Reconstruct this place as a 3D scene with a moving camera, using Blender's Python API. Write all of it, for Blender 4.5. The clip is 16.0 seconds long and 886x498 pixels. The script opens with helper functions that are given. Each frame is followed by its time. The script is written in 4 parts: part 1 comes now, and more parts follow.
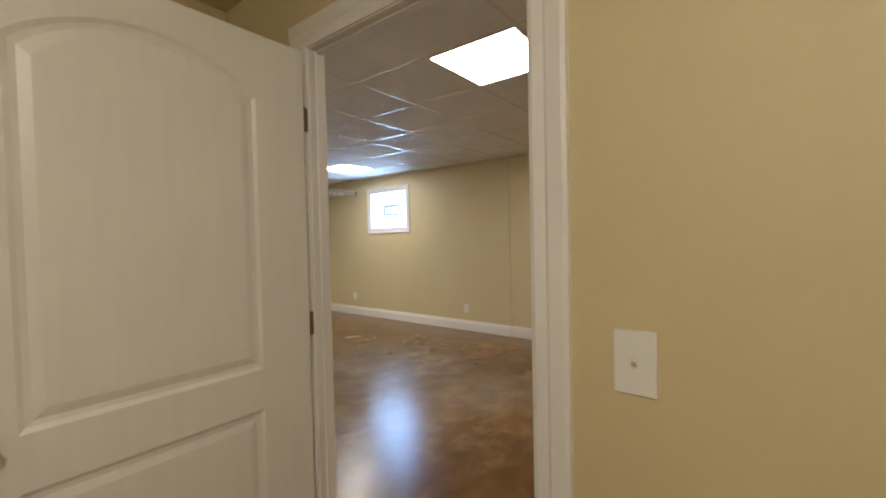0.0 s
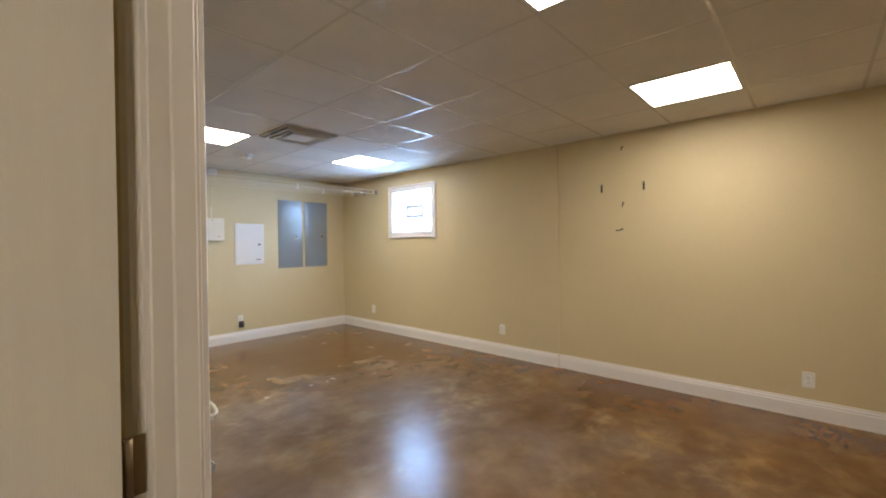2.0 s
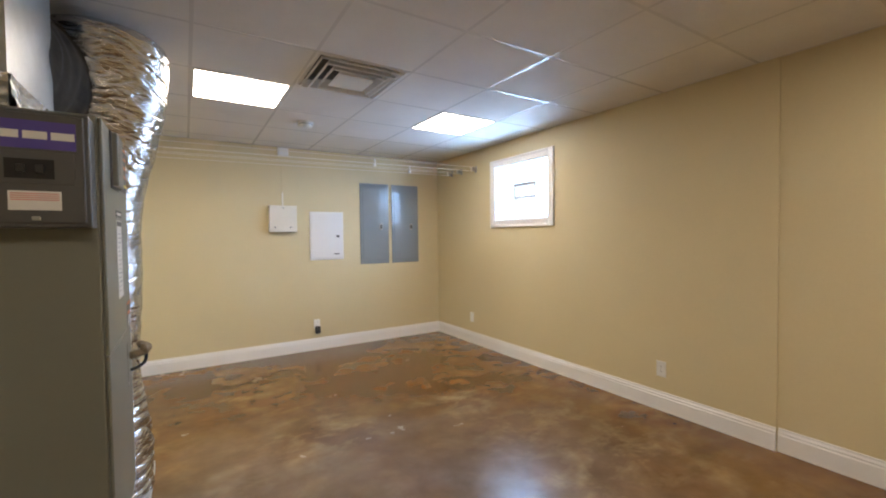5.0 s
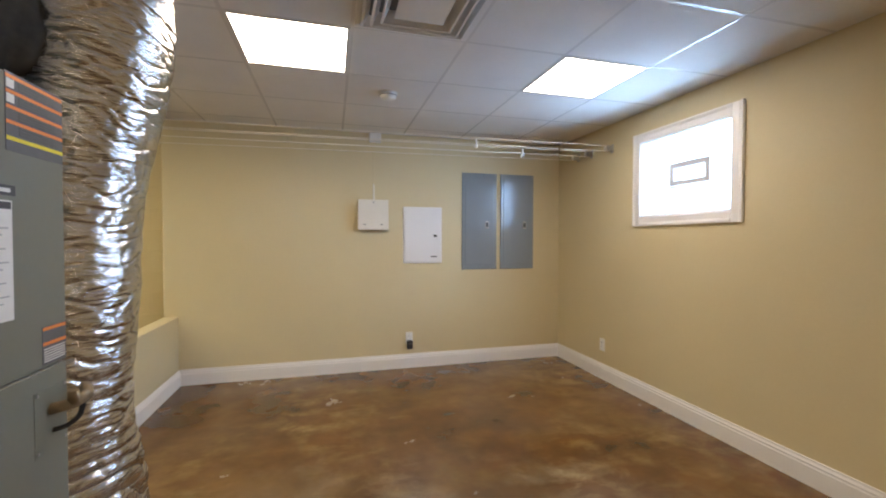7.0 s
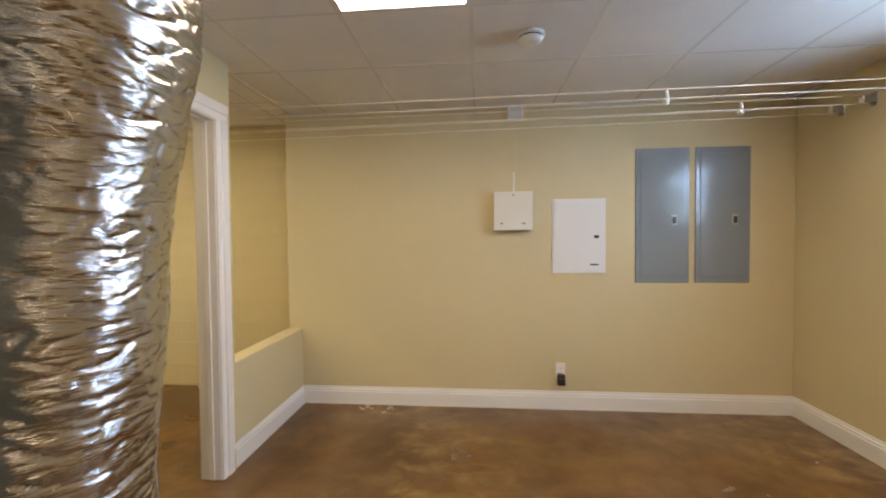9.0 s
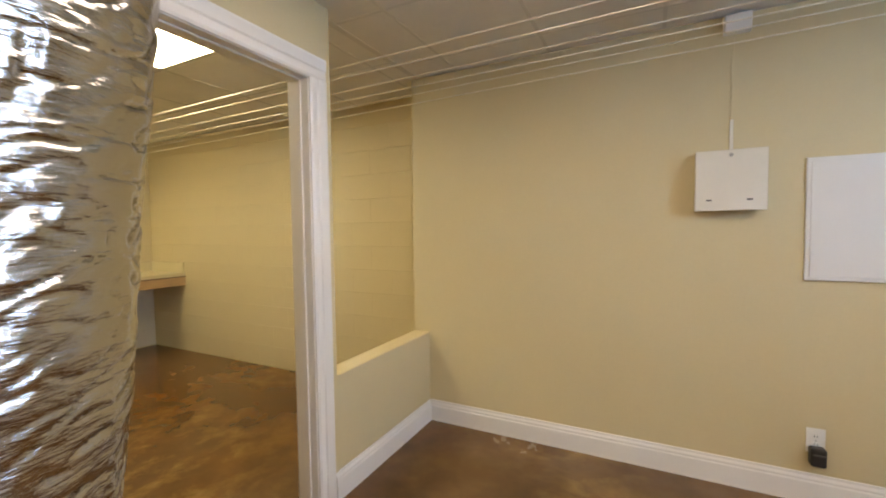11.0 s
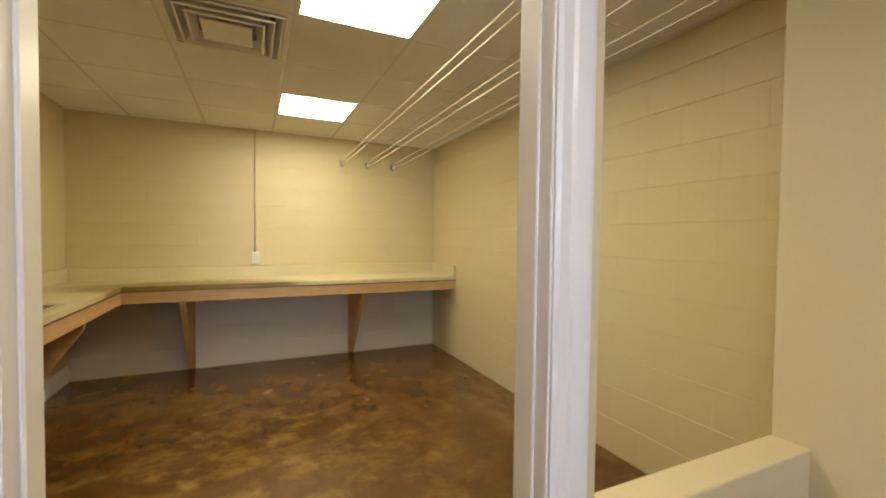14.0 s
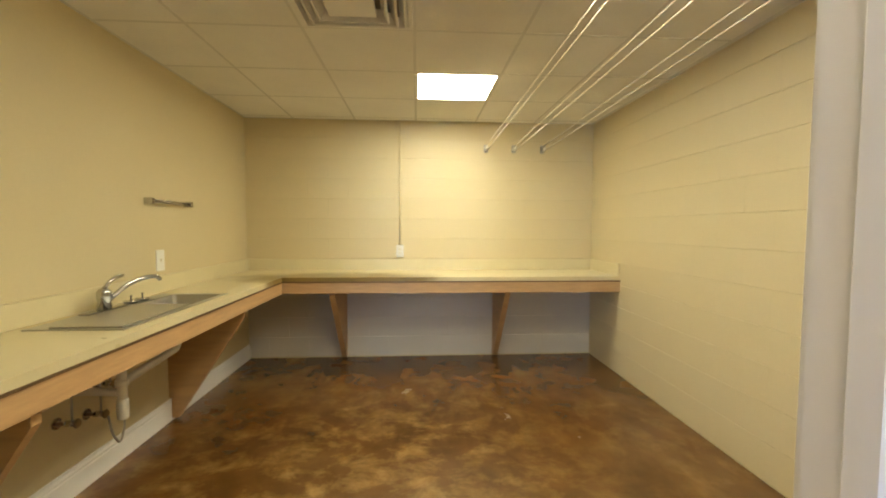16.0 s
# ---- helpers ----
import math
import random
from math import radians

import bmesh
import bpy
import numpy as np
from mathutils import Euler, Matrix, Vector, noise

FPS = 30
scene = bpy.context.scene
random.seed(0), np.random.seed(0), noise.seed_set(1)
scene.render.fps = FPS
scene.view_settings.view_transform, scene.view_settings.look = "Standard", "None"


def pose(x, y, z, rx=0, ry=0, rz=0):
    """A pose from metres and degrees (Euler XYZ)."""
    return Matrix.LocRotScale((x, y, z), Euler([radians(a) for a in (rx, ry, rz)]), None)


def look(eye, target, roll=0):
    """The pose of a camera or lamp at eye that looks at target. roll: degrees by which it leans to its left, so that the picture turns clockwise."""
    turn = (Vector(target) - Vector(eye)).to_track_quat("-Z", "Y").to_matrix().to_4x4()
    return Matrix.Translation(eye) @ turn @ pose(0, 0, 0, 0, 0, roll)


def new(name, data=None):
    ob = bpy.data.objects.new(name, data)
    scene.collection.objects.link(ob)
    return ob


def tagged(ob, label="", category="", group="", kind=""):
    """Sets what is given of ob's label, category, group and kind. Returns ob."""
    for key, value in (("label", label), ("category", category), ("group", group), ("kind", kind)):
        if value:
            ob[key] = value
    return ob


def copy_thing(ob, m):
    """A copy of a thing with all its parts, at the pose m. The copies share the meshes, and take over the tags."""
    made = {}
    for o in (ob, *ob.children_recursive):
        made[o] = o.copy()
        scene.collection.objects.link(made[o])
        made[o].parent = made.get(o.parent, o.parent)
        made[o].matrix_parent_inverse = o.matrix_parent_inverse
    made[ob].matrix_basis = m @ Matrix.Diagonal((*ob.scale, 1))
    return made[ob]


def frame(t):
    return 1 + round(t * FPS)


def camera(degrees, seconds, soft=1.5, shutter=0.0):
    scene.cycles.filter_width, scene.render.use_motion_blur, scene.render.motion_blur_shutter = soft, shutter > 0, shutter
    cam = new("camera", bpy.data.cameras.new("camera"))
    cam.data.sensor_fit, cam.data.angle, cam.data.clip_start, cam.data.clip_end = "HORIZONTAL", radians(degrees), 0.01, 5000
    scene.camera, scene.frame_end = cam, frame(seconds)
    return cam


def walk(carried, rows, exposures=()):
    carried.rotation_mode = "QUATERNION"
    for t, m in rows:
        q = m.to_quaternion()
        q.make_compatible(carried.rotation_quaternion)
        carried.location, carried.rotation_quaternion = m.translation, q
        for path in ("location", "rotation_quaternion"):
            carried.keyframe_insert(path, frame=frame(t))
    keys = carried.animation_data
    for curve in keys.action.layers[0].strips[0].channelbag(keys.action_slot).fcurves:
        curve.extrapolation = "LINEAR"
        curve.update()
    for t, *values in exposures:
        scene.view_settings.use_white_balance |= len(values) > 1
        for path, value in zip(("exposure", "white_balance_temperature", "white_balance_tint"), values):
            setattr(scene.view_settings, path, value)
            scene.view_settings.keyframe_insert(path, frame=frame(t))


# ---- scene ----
cam = camera(94.2, 16.0, soft=2.0)
PATH = [
    (0, (-0.083, -0.105, 1.35), (1.495, 1.122, 1.299), -1.2),
    (0.5, (0.129, 0.064, 1.359), (1.699, 1.303, 1.32), -1.1),
    (1, (0.338, 0.218, 1.366), (1.885, 1.484, 1.334), -1.3),
    (1.5, (0.514, 0.362, 1.355), (2.033, 1.663, 1.337), -1.1),
    (2, (0.698, 0.526, 1.354), (2.182, 1.866, 1.333), -0.6),
    (2.5, (0.855, 0.681, 1.347), (2.287, 2.077, 1.325), -0.2),
    (3, (1.019, 0.849, 1.354), (2.396, 2.299, 1.318), -0.6),
    (3.5, (1.195, 1.011, 1.359), (2.508, 2.52, 1.315), -0.9),
    (6, (2.095, 1.949, 1.36), (2.921, 3.77, 1.298), -0.3),
    (6.5, (2.214, 2.159, 1.354), (2.897, 4.038, 1.297), -0.1),
    (7, (2.33, 2.372, 1.344), (2.851, 4.302, 1.299), 0.1),
    (7.5, (2.384, 2.616, 1.354), (2.748, 4.582, 1.299), 0.3),
    (8, (2.429, 2.846, 1.362), (2.618, 4.836, 1.307), 0.3),
    (8.5, (2.465, 3.05, 1.356), (2.467, 5.049, 1.311), -0.1),
    (9, (2.463, 3.269, 1.388), (2.29, 5.26, 1.333), -0.5),
    (11.5, (2.289, 4.235, 1.355), (1.211, 5.916, 1.261), -0.4),
    (12, (2.171, 4.405, 1.347), (0.913, 5.958, 1.261), 0.1),
    (12.5, (2.057, 4.545, 1.34), (0.633, 5.947, 1.27), 0.7),
    (13, (1.939, 4.681, 1.342), (0.355, 5.9, 1.278), 0.5),
    (13.5, (1.822, 4.789, 1.34), (0.105, 5.813, 1.285), 0.5),
    (14, (1.7, 4.895, 1.344), (-0.115, 5.733, 1.285), 0.7),
    (14.5, (1.557, 4.945, 1.361), (-0.33, 5.603, 1.288), 0.5),
    (15, (1.445, 5.001, 1.367), (-0.498, 5.468, 1.28), 0.6),
    (15.5, (1.342, 5.042, 1.349), (-0.634, 5.341, 1.255), 0.5),
    (16, (1.243, 5.099, 1.345), (-0.751, 5.222, 1.241), 0.2),
]
EXPOSURES = [(0.0, 0.12, 6200, 8), (1.0, 0.09, 6250, 9), (3.0, 0.33, 6370, 10), (3.7, 0.32, 6370, 10), (6.0, 0.08, 6600, 11), (7.0, -0.03, 6700, 11), (9.0, 0.02, 7450, 12), (12.0, 0.02, 7250, 12), (14.0, 0.08, 6900, 12), (14.7, 0.24, 6700, 11), (16.0, 0.41, 6400, 10)]
walk(cam, [(t, look(eye, target, roll)) for t, eye, target, roll in PATH], EXPOSURES)


# ---- world and light ----
world = bpy.data.worlds.new("world")
scene.world = world
world.use_nodes = True
sky = world.node_tree.nodes.new("ShaderNodeTexSky")
sky.sky_type = "NISHITA"
sky.sun_disc = False
sky.sun_elevation = radians(40)
sky.sun_rotation = radians(200)
world.node_tree.links.new(sky.outputs[0], world.node_tree.nodes["Background"].inputs[0])
world.node_tree.nodes["Background"].inputs[1].default_value = 0.1

PANEL_POWER = 20.0      # glow of the ceiling light diffusers
HALL_FILL_POWER = 95.0      # glow of the unseen lamp added to brighten the hall
LAUNDRY_POWER = 29.0
LAMP_TINT = (1.0, 0.875, 0.745, 1)
LAUNDRY_TINT = (1.0, 0.93, 0.66, 1)
DAY = 42.0             # daylight behind the glass block window, watts

day = bpy.data.lights.new("window_daylight", "AREA")
day.shape, day.size, day.size_y = "RECTANGLE", 0.60, 0.80
day.energy, day.color = DAY, (0.36, 0.60, 1.0)
day_ob = new("window_daylight", day)
day_ob.matrix_world = pose(5.085, 4.90, 1.87, 0, 72, 0)


# ---- materials ----
def mat(name, base, rough=0.5, metal=0.0, var=0.06, scale=5.0, bump=0.0, bump_scale=250.0, stretch=(1, 1, 1), fine=60.0, rvar=0.06):
    m = bpy.data.materials.new(name)
    m.use_nodes = True
    nt = m.node_tree
    n, link = nt.nodes, nt.links.new
    p = n["Principled BSDF"]
    p.inputs["Metallic"].default_value = metal
    tc = n.new("ShaderNodeTexCoord")
    mp = n.new("ShaderNodeMapping")
    mp.inputs["Scale"].default_value = stretch
    link(tc.outputs["Object"], mp.inputs[0])
    a, b = n.new("ShaderNodeTexNoise"), n.new("ShaderNodeTexNoise")
    a.inputs["Scale"].default_value, a.inputs["Detail"].default_value = scale, 4
    b.inputs["Scale"].default_value, b.inputs["Detail"].default_value = fine, 3
    link(mp.outputs[0], a.inputs["Vector"])
    link(mp.outputs[0], b.inputs["Vector"])
    mix = n.new("ShaderNodeMath")
    mix.operation = "MULTIPLY_ADD"
    mix.inputs[1].default_value = 0.35
    link(b.outputs["Fac"], mix.inputs[0])
    link(a.outputs["Fac"], mix.inputs[2])
    ramp = n.new("ShaderNodeValToRGB")
    e = ramp.color_ramp.elements
    e[0].position, e[1].position = 0.42, 0.95
    e[0].color = tuple(c * (1 - var) for c in base) + (1,)
    e[1].color = tuple(min(1, c * (1 + var)) for c in base) + (1,)
    link(mix.outputs[0], ramp.inputs[0])
    link(ramp.outputs[0], p.inputs["Base Color"])
    rr = n.new("ShaderNodeMapRange")
    rr.inputs["To Min"].default_value, rr.inputs["To Max"].default_value = max(0.02, rough - rvar), min(1, rough + rvar)
    link(a.outputs["Fac"], rr.inputs["Value"])
    link(rr.outputs[0], p.inputs["Roughness"])
    if bump:
        c = n.new("ShaderNodeTexNoise")
        c.inputs["Scale"].default_value, c.inputs["Detail"].default_value = bump_scale, 3
        link(mp.outputs[0], c.inputs["Vector"])
        bp = n.new("ShaderNodeBump")
        bp.inputs["Strength"].default_value, bp.inputs["Distance"].default_value = bump, 0.004
        link(c.outputs["Fac"], bp.inputs["Height"])
        link(bp.outputs[0], p.inputs["Normal"])
    return m


def glow(name, colour, strength):
    m = bpy.data.materials.new(name)
    m.use_nodes = True
    p = m.node_tree.nodes["Principled BSDF"]
    p.inputs["Base Color"].default_value = (0.8, 0.8, 0.8, 1)
    p.inputs["Emission Color"].default_value = colour
    p.inputs["Emission Strength"].default_value = strength
    return m


def stained_concrete():
    m = bpy.data.materials.new("stained concrete")
    m.use_nodes = True
    nt = m.node_tree
    n, link = nt.nodes, nt.links.new
    p = n["Principled BSDF"]
    tc = n.new("ShaderNodeTexCoord")

    def nz(scale, detail, rough=0.6, dist=0.0, off=0.0, st=(1, 1, 1)):
        mp = n.new("ShaderNodeMapping")
        mp.inputs["Location"].default_value = (off, off * 0.7, 0)
        mp.inputs["Scale"].default_value = st
        link(tc.outputs["Object"], mp.inputs[0])
        t = n.new("ShaderNodeTexNoise")
        t.inputs["Scale"].default_value, t.inputs["Detail"].default_value = scale, detail
        t.inputs["Roughness"].default_value, t.inputs["Distortion"].default_value = rough, dist
        link(mp.outputs[0], t.inputs["Vector"])
        return t.outputs["Fac"]

    def ramp(src, *stops):
        r = n.new("ShaderNodeValToRGB")
        e = r.color_ramp.elements
        e[0].position, e[0].color = stops[0][0], (*stops[0][1], 1)
        e[1].position, e[1].color = stops[-1][0], (*stops[-1][1], 1)
        for pos, col in stops[1:-1]:
            k = e.new(pos)
            k.color = (*col, 1)
        link(src, r.inputs[0])
        return r.outputs[0]

    def mixc(fac, a, b):
        x = n.new("ShaderNodeMix")
        x.data_type = "RGBA"
        link(fac, x.inputs[0])
        link(a, x.inputs[6])
        link(b, x.inputs[7])
        return x.outputs[2]

    brown = ramp(nz(0.8, 2, 0.45, 0.4), (0.30, (0.092, 0.040, 0.011)), (0.5, (0.132, 0.062, 0.018)), (0.72, (0.178, 0.092, 0.029)))
    tan = ramp(nz(3, 2, 0.5, 0.4, 3.1), (0.3, (0.175, 0.102, 0.028)), (0.7, (0.25, 0.160, 0.052)))
    grey = ramp(nz(2, 3, 0.5, 0.3, 7.7), (0.25, (0.140, 0.103, 0.080)), (0.75, (0.205, 0.165, 0.138)))
    one = mixc(ramp(nz(1.1, 4, 0.5, 0.4, 11.3), (0.44, (0, 0, 0)), (0.80, (0.70, 0.70, 0.70))), brown, tan)
    two = mixc(ramp(nz(0.55, 4, 0.5, 0.5, 5.2), (0.36, (0, 0, 0)), (0.74, (0.75, 0.75, 0.75))), one, grey)
    deep = ramp(nz(4, 2, 0.5, 0.2, 4.0), (0.3, (0.042, 0.019, 0.006)), (0.7, (0.070, 0.033, 0.012)))
    half = mixc(ramp(nz(1.5, 4, 0.5, 0.3, 31.0), (0.46, (0, 0, 0)), (0.86, (0.70, 0.70, 0.70))), two, deep)
    pale = ramp(nz(9, 3, 0.55, 0.2, 2.0), (0.3, (0.25, 0.165, 0.070)), (0.7, (0.36, 0.275, 0.150)))
    gate = n.new("ShaderNodeMath")
    gate.operation = "MULTIPLY"
    link(ramp(nz(3.8, 5, 0.58, 0.3, 19.0, (1, 1.35, 1)), (0.45, (0, 0, 0)), (0.74, (0.95, 0.95, 0.95))), gate.inputs[0])
    link(ramp(nz(0.8, 3, 0.5, 0.4, 41.0), (0.44, (0.05, 0.05, 0.05)), (0.66, (1.0, 1.0, 1.0))), gate.inputs[1])
    # distance from the laundry's middle, for a darker tint and a scuffed patch
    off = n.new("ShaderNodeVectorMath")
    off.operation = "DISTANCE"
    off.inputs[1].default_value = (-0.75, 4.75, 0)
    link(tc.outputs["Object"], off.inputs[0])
    patch = n.new("ShaderNodeMapRange")
    patch.inputs["From Min"].default_value, patch.inputs["From Max"].default_value = 0.5, 1.7
    patch.inputs["To Min"].default_value, patch.inputs["To Max"].default_value = 0.95, 0.0
    link(off.outputs["Value"], patch.inputs["Value"])
    streak = n.new("ShaderNodeMath")
    streak.operation = "MULTIPLY_ADD"
    link(patch.outputs[0], streak.inputs[0])
    link(ramp(nz(4.6, 6, 0.64, 0.25, 61.0, (1.2, 0.9, 1)), (0.47, (0, 0, 0)), (0.66, (1.25, 1.25, 1.25))), streak.inputs[1])
    link(gate.outputs[0], streak.inputs[2])
    three = mixc(streak.outputs[0], half, pale)
    # greyer, bluer tint round the middle of the main room, browner elsewhere
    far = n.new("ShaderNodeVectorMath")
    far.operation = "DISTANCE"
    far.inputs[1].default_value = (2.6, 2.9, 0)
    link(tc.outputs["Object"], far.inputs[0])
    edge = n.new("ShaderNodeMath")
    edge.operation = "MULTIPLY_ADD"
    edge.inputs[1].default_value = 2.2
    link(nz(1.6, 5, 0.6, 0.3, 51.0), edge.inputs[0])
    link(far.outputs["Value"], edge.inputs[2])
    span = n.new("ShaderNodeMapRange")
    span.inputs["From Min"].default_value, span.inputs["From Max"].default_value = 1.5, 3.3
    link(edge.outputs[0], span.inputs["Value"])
    zone_tint = ramp(span.outputs[0], (0.0, (1.20, 1.42, 1.98)), (1.0, (0.98, 0.84, 0.60)))
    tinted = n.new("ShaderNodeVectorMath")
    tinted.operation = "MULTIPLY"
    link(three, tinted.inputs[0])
    link(zone_tint, tinted.inputs[1])
    # darker, browner tint near the laundry's middle, fading out by 2.5 m
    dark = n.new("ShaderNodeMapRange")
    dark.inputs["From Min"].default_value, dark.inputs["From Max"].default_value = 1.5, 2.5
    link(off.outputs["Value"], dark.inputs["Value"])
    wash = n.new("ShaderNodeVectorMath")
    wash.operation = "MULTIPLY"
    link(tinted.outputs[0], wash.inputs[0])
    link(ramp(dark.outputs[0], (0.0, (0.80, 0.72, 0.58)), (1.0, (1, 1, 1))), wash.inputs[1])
    mottle = n.new("ShaderNodeVectorMath")
    mottle.operation = "MULTIPLY"
    link(wash.outputs[0], mottle.inputs[0])
    link(ramp(nz(5.0, 5, 0.55, 0.15, 71.0), (0.30, (0.80, 0.79, 0.76)), (0.52, (1, 1, 1)), (0.74, (1.25, 1.24, 1.18))), mottle.inputs[1])
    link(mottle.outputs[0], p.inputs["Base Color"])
    rr = n.new("ShaderNodeMapRange")
    rr.inputs["To Min"].default_value, rr.inputs["To Max"].default_value = 0.15, 0.33
    link(nz(2.4, 6, 0.6, 0.5, 23.0), rr.inputs["Value"])
    link(rr.outputs[0], p.inputs["Roughness"])
    p.inputs["Specular IOR Level"].default_value = 0.55
    bp = n.new("ShaderNodeBump")
    bp.inputs["Strength"].default_value, bp.inputs["Distance"].default_value = 0.030, 0.004
    link(nz(16, 4, 0.55), bp.inputs["Height"])
    link(bp.outputs[0], p.inputs["Normal"])
    return m


def foil():
    m = mat("crumpled foil", (0.56, 0.55, 0.535), 0.20, 1.0, 0.05, 9, 0, rvar=0.10)
    nt = m.node_tree
    n, link = nt.nodes, nt.links.new
    tc = n.new("ShaderNodeTexCoord")
    mp = n.new("ShaderNodeMapping")
    mp.inputs["Scale"].default_value = (1, 1, 5.5)
    link(tc.outputs["Object"], mp.inputs[0])
    v = n.new("ShaderNodeTexVoronoi")
    v.inputs["Scale"].default_value = 11
    link(mp.outputs[0], v.inputs["Vector"])
    z = n.new("ShaderNodeTexNoise")
    z.inputs["Scale"].default_value, z.inputs["Detail"].default_value, z.inputs["Distortion"].default_value = 7, 4, 0.8
    link(mp.outputs[0], z.inputs["Vector"])
    ad = n.new("ShaderNodeMath")
    ad.operation = "MULTIPLY_ADD"
    ad.inputs[1].default_value = 0.5
    link(v.outputs["Distance"], ad.inputs[0])
    link(z.outputs["Fac"], ad.inputs[2])
    f = n.new("ShaderNodeTexNoise")
    f.inputs["Scale"].default_value, f.inputs["Detail"].default_value = 38, 4
    link(mp.outputs[0], f.inputs["Vector"])
    fine = n.new("ShaderNodeMath")
    fine.operation = "MULTIPLY_ADD"
    fine.inputs[1].default_value = 0.60
    link(f.outputs["Fac"], fine.inputs[0])
    link(ad.outputs[0], fine.inputs[2])
    bp = n.new("ShaderNodeBump")
    bp.inputs["Strength"].default_value, bp.inputs["Distance"].default_value = 0.34, 0.010
    link(fine.outputs[0], bp.inputs["Height"])
    link(bp.outputs[0], n["Principled BSDF"].inputs["Normal"])
    return m


def block_glass():
    m = bpy.data.materials.new("wavy block glass")
    m.use_nodes = True
    n, link = m.node_tree.nodes, m.node_tree.links.new
    p = n["Principled BSDF"]
    p.inputs["Base Color"].default_value = (0.95, 0.98, 1, 1)
    p.inputs["Transmission Weight"].default_value = 1
    p.inputs["Roughness"].default_value = 0.25
    p.inputs["IOR"].default_value = 1.2
    z = n.new("ShaderNodeTexNoise")
    z.inputs["Scale"].default_value = 22
    bp = n.new("ShaderNodeBump")
    bp.inputs["Strength"].default_value, bp.inputs["Distance"].default_value = 0.2, 0.01
    link(z.outputs["Fac"], bp.inputs["Height"])
    link(bp.outputs[0], p.inputs["Normal"])
    return m


M_WALL = mat("tan wall paint", (0.615, 0.520, 0.315), 0.62, 0, 0.035, 1.3, 0.10, 160)
M_BLOCK = mat("tan masonry paint", (0.615, 0.520, 0.315), 0.50, 0, 0.04, 1.5, 0.22, 90)
M_LOWBLOCK = mat("greyer lower block colour", (0.57, 0.515, 0.42), 0.6, 0, 0.05, 2, 0.22, 90)
M_MORTAR = mat("painted mortar", (0.585, 0.495, 0.295), 0.6, 0, 0.06, 6, 0.3, 120)
M_HALLCEIL = mat("hall ceiling paint", (0.60, 0.50, 0.28), 0.7, 0, 0.03, 2, 0.08, 120)
M_TRIM = mat("white trim paint", (0.78, 0.76, 0.74), 0.36, 0, 0.012, 3, rvar=0.03)
M_DOOR = mat("white door paint", (0.76, 0.74, 0.70), 0.36, 0, 0.03, 2.5, 0.12, 45, (14, 14, 1))
M_TILE = mat("mineral ceiling tile", (0.735, 0.715, 0.68), 0.85, 0, 0.05, 3, 0.45, 260)
M_TEE = mat("white grid metal", (0.72, 0.70, 0.665), 0.24, 0, 0.02, 4)
M_FLOOR = stained_concrete()
M_LENS = glow("lit diffuser", LAMP_TINT, PANEL_POWER)
M_LAUNDRYLENS = glow("lit laundry diffuser", LAUNDRY_TINT, LAUNDRY_POWER)
M_HALLFILL = glow("glowing hall fill globe", (1.0, 0.93, 0.84, 1), HALL_FILL_POWER)
M_VENT = mat("white vent metal", (0.72, 0.70, 0.67), 0.38, 0, 0.04, 6)
M_THROAT = mat("dark grey vent metal", (0.16, 0.15, 0.14), 0.7, 0, 0.15, 8)
M_DARK = mat("dark void", (0.02, 0.02, 0.02), 0.8, 0, 0.2, 6)
M_PLASTIC = mat("white plastic", (0.78, 0.77, 0.74), 0.35, 0, 0.02, 8)
M_IVORY = mat("cream plastic", (0.72, 0.68, 0.60), 0.42, 0, 0.03, 8)
M_BLACK = mat("black plastic", (0.02, 0.02, 0.022), 0.4, 0, 0.15, 20)
M_PANEL = mat("grey enamel", (0.225, 0.260, 0.290), 0.15, 0, 0.03, 3, 0.015, 40)
M_WHITEBOX = mat("white enamel", (0.74, 0.74, 0.74), 0.38, 0, 0.02, 3)
M_CABINET = mat("grey green cabinet enamel", (0.168, 0.173, 0.142), 0.40, 0, 0.05, 2.2, 0.05, 50)
M_GALV = mat("galvanised sheet", (0.50, 0.51, 0.49), 0.38, 0.6, 0.12, 9, 0.06, 24)
M_TAPE = mat("foil tape", (0.72, 0.70, 0.66), 0.26, 1.0, 0.10, 14, 0.22, 28)
M_FOIL = foil()
M_BOXGREY = mat("dark grey steel", (0.085, 0.085, 0.085), 0.42, 0.1, 0.08, 8)
M_PURPLE = mat("purple label", (0.085, 0.06, 0.30), 0.5, 0, 0.05, 20)
M_PAPER = mat("label paper", (0.72, 0.71, 0.68), 0.6, 0, 0.04, 20)
M_PINK = mat("faded red print", (0.62, 0.28, 0.24), 0.6, 0, 0.1, 30)
M_ORANGE = mat("orange print", (0.80, 0.22, 0.04), 0.5, 0, 0.06, 20)
M_YELLOW = mat("yellow print", (0.75, 0.62, 0.03), 0.5, 0, 0.06, 20)
# near-black so the duct collar carries the shade of its recess
M_COLLAR_SHADE = mat("duct collar in recess shade", (0.048, 0.040, 0.028), 0.85, 0, 0.3, 14, 0.5, 40)
M_FAINT = mat("faded grey print", (0.42, 0.42, 0.42), 0.6, 0, 0.1, 40)
M_LABEL = mat("faded dark label", (0.10, 0.10, 0.105), 0.5, 0, 0.1, 30)
M_INK = mat("dark print", (0.05, 0.05, 0.055), 0.5, 0, 0.2, 40)
M_PVC = mat("white pvc", (0.74, 0.71, 0.63), 0.35, 0, 0.06, 10)
M_INSUL = mat("tan pipe insulation", (0.22, 0.16, 0.09), 0.75, 0, 0.2, 30, 0.3, 80)
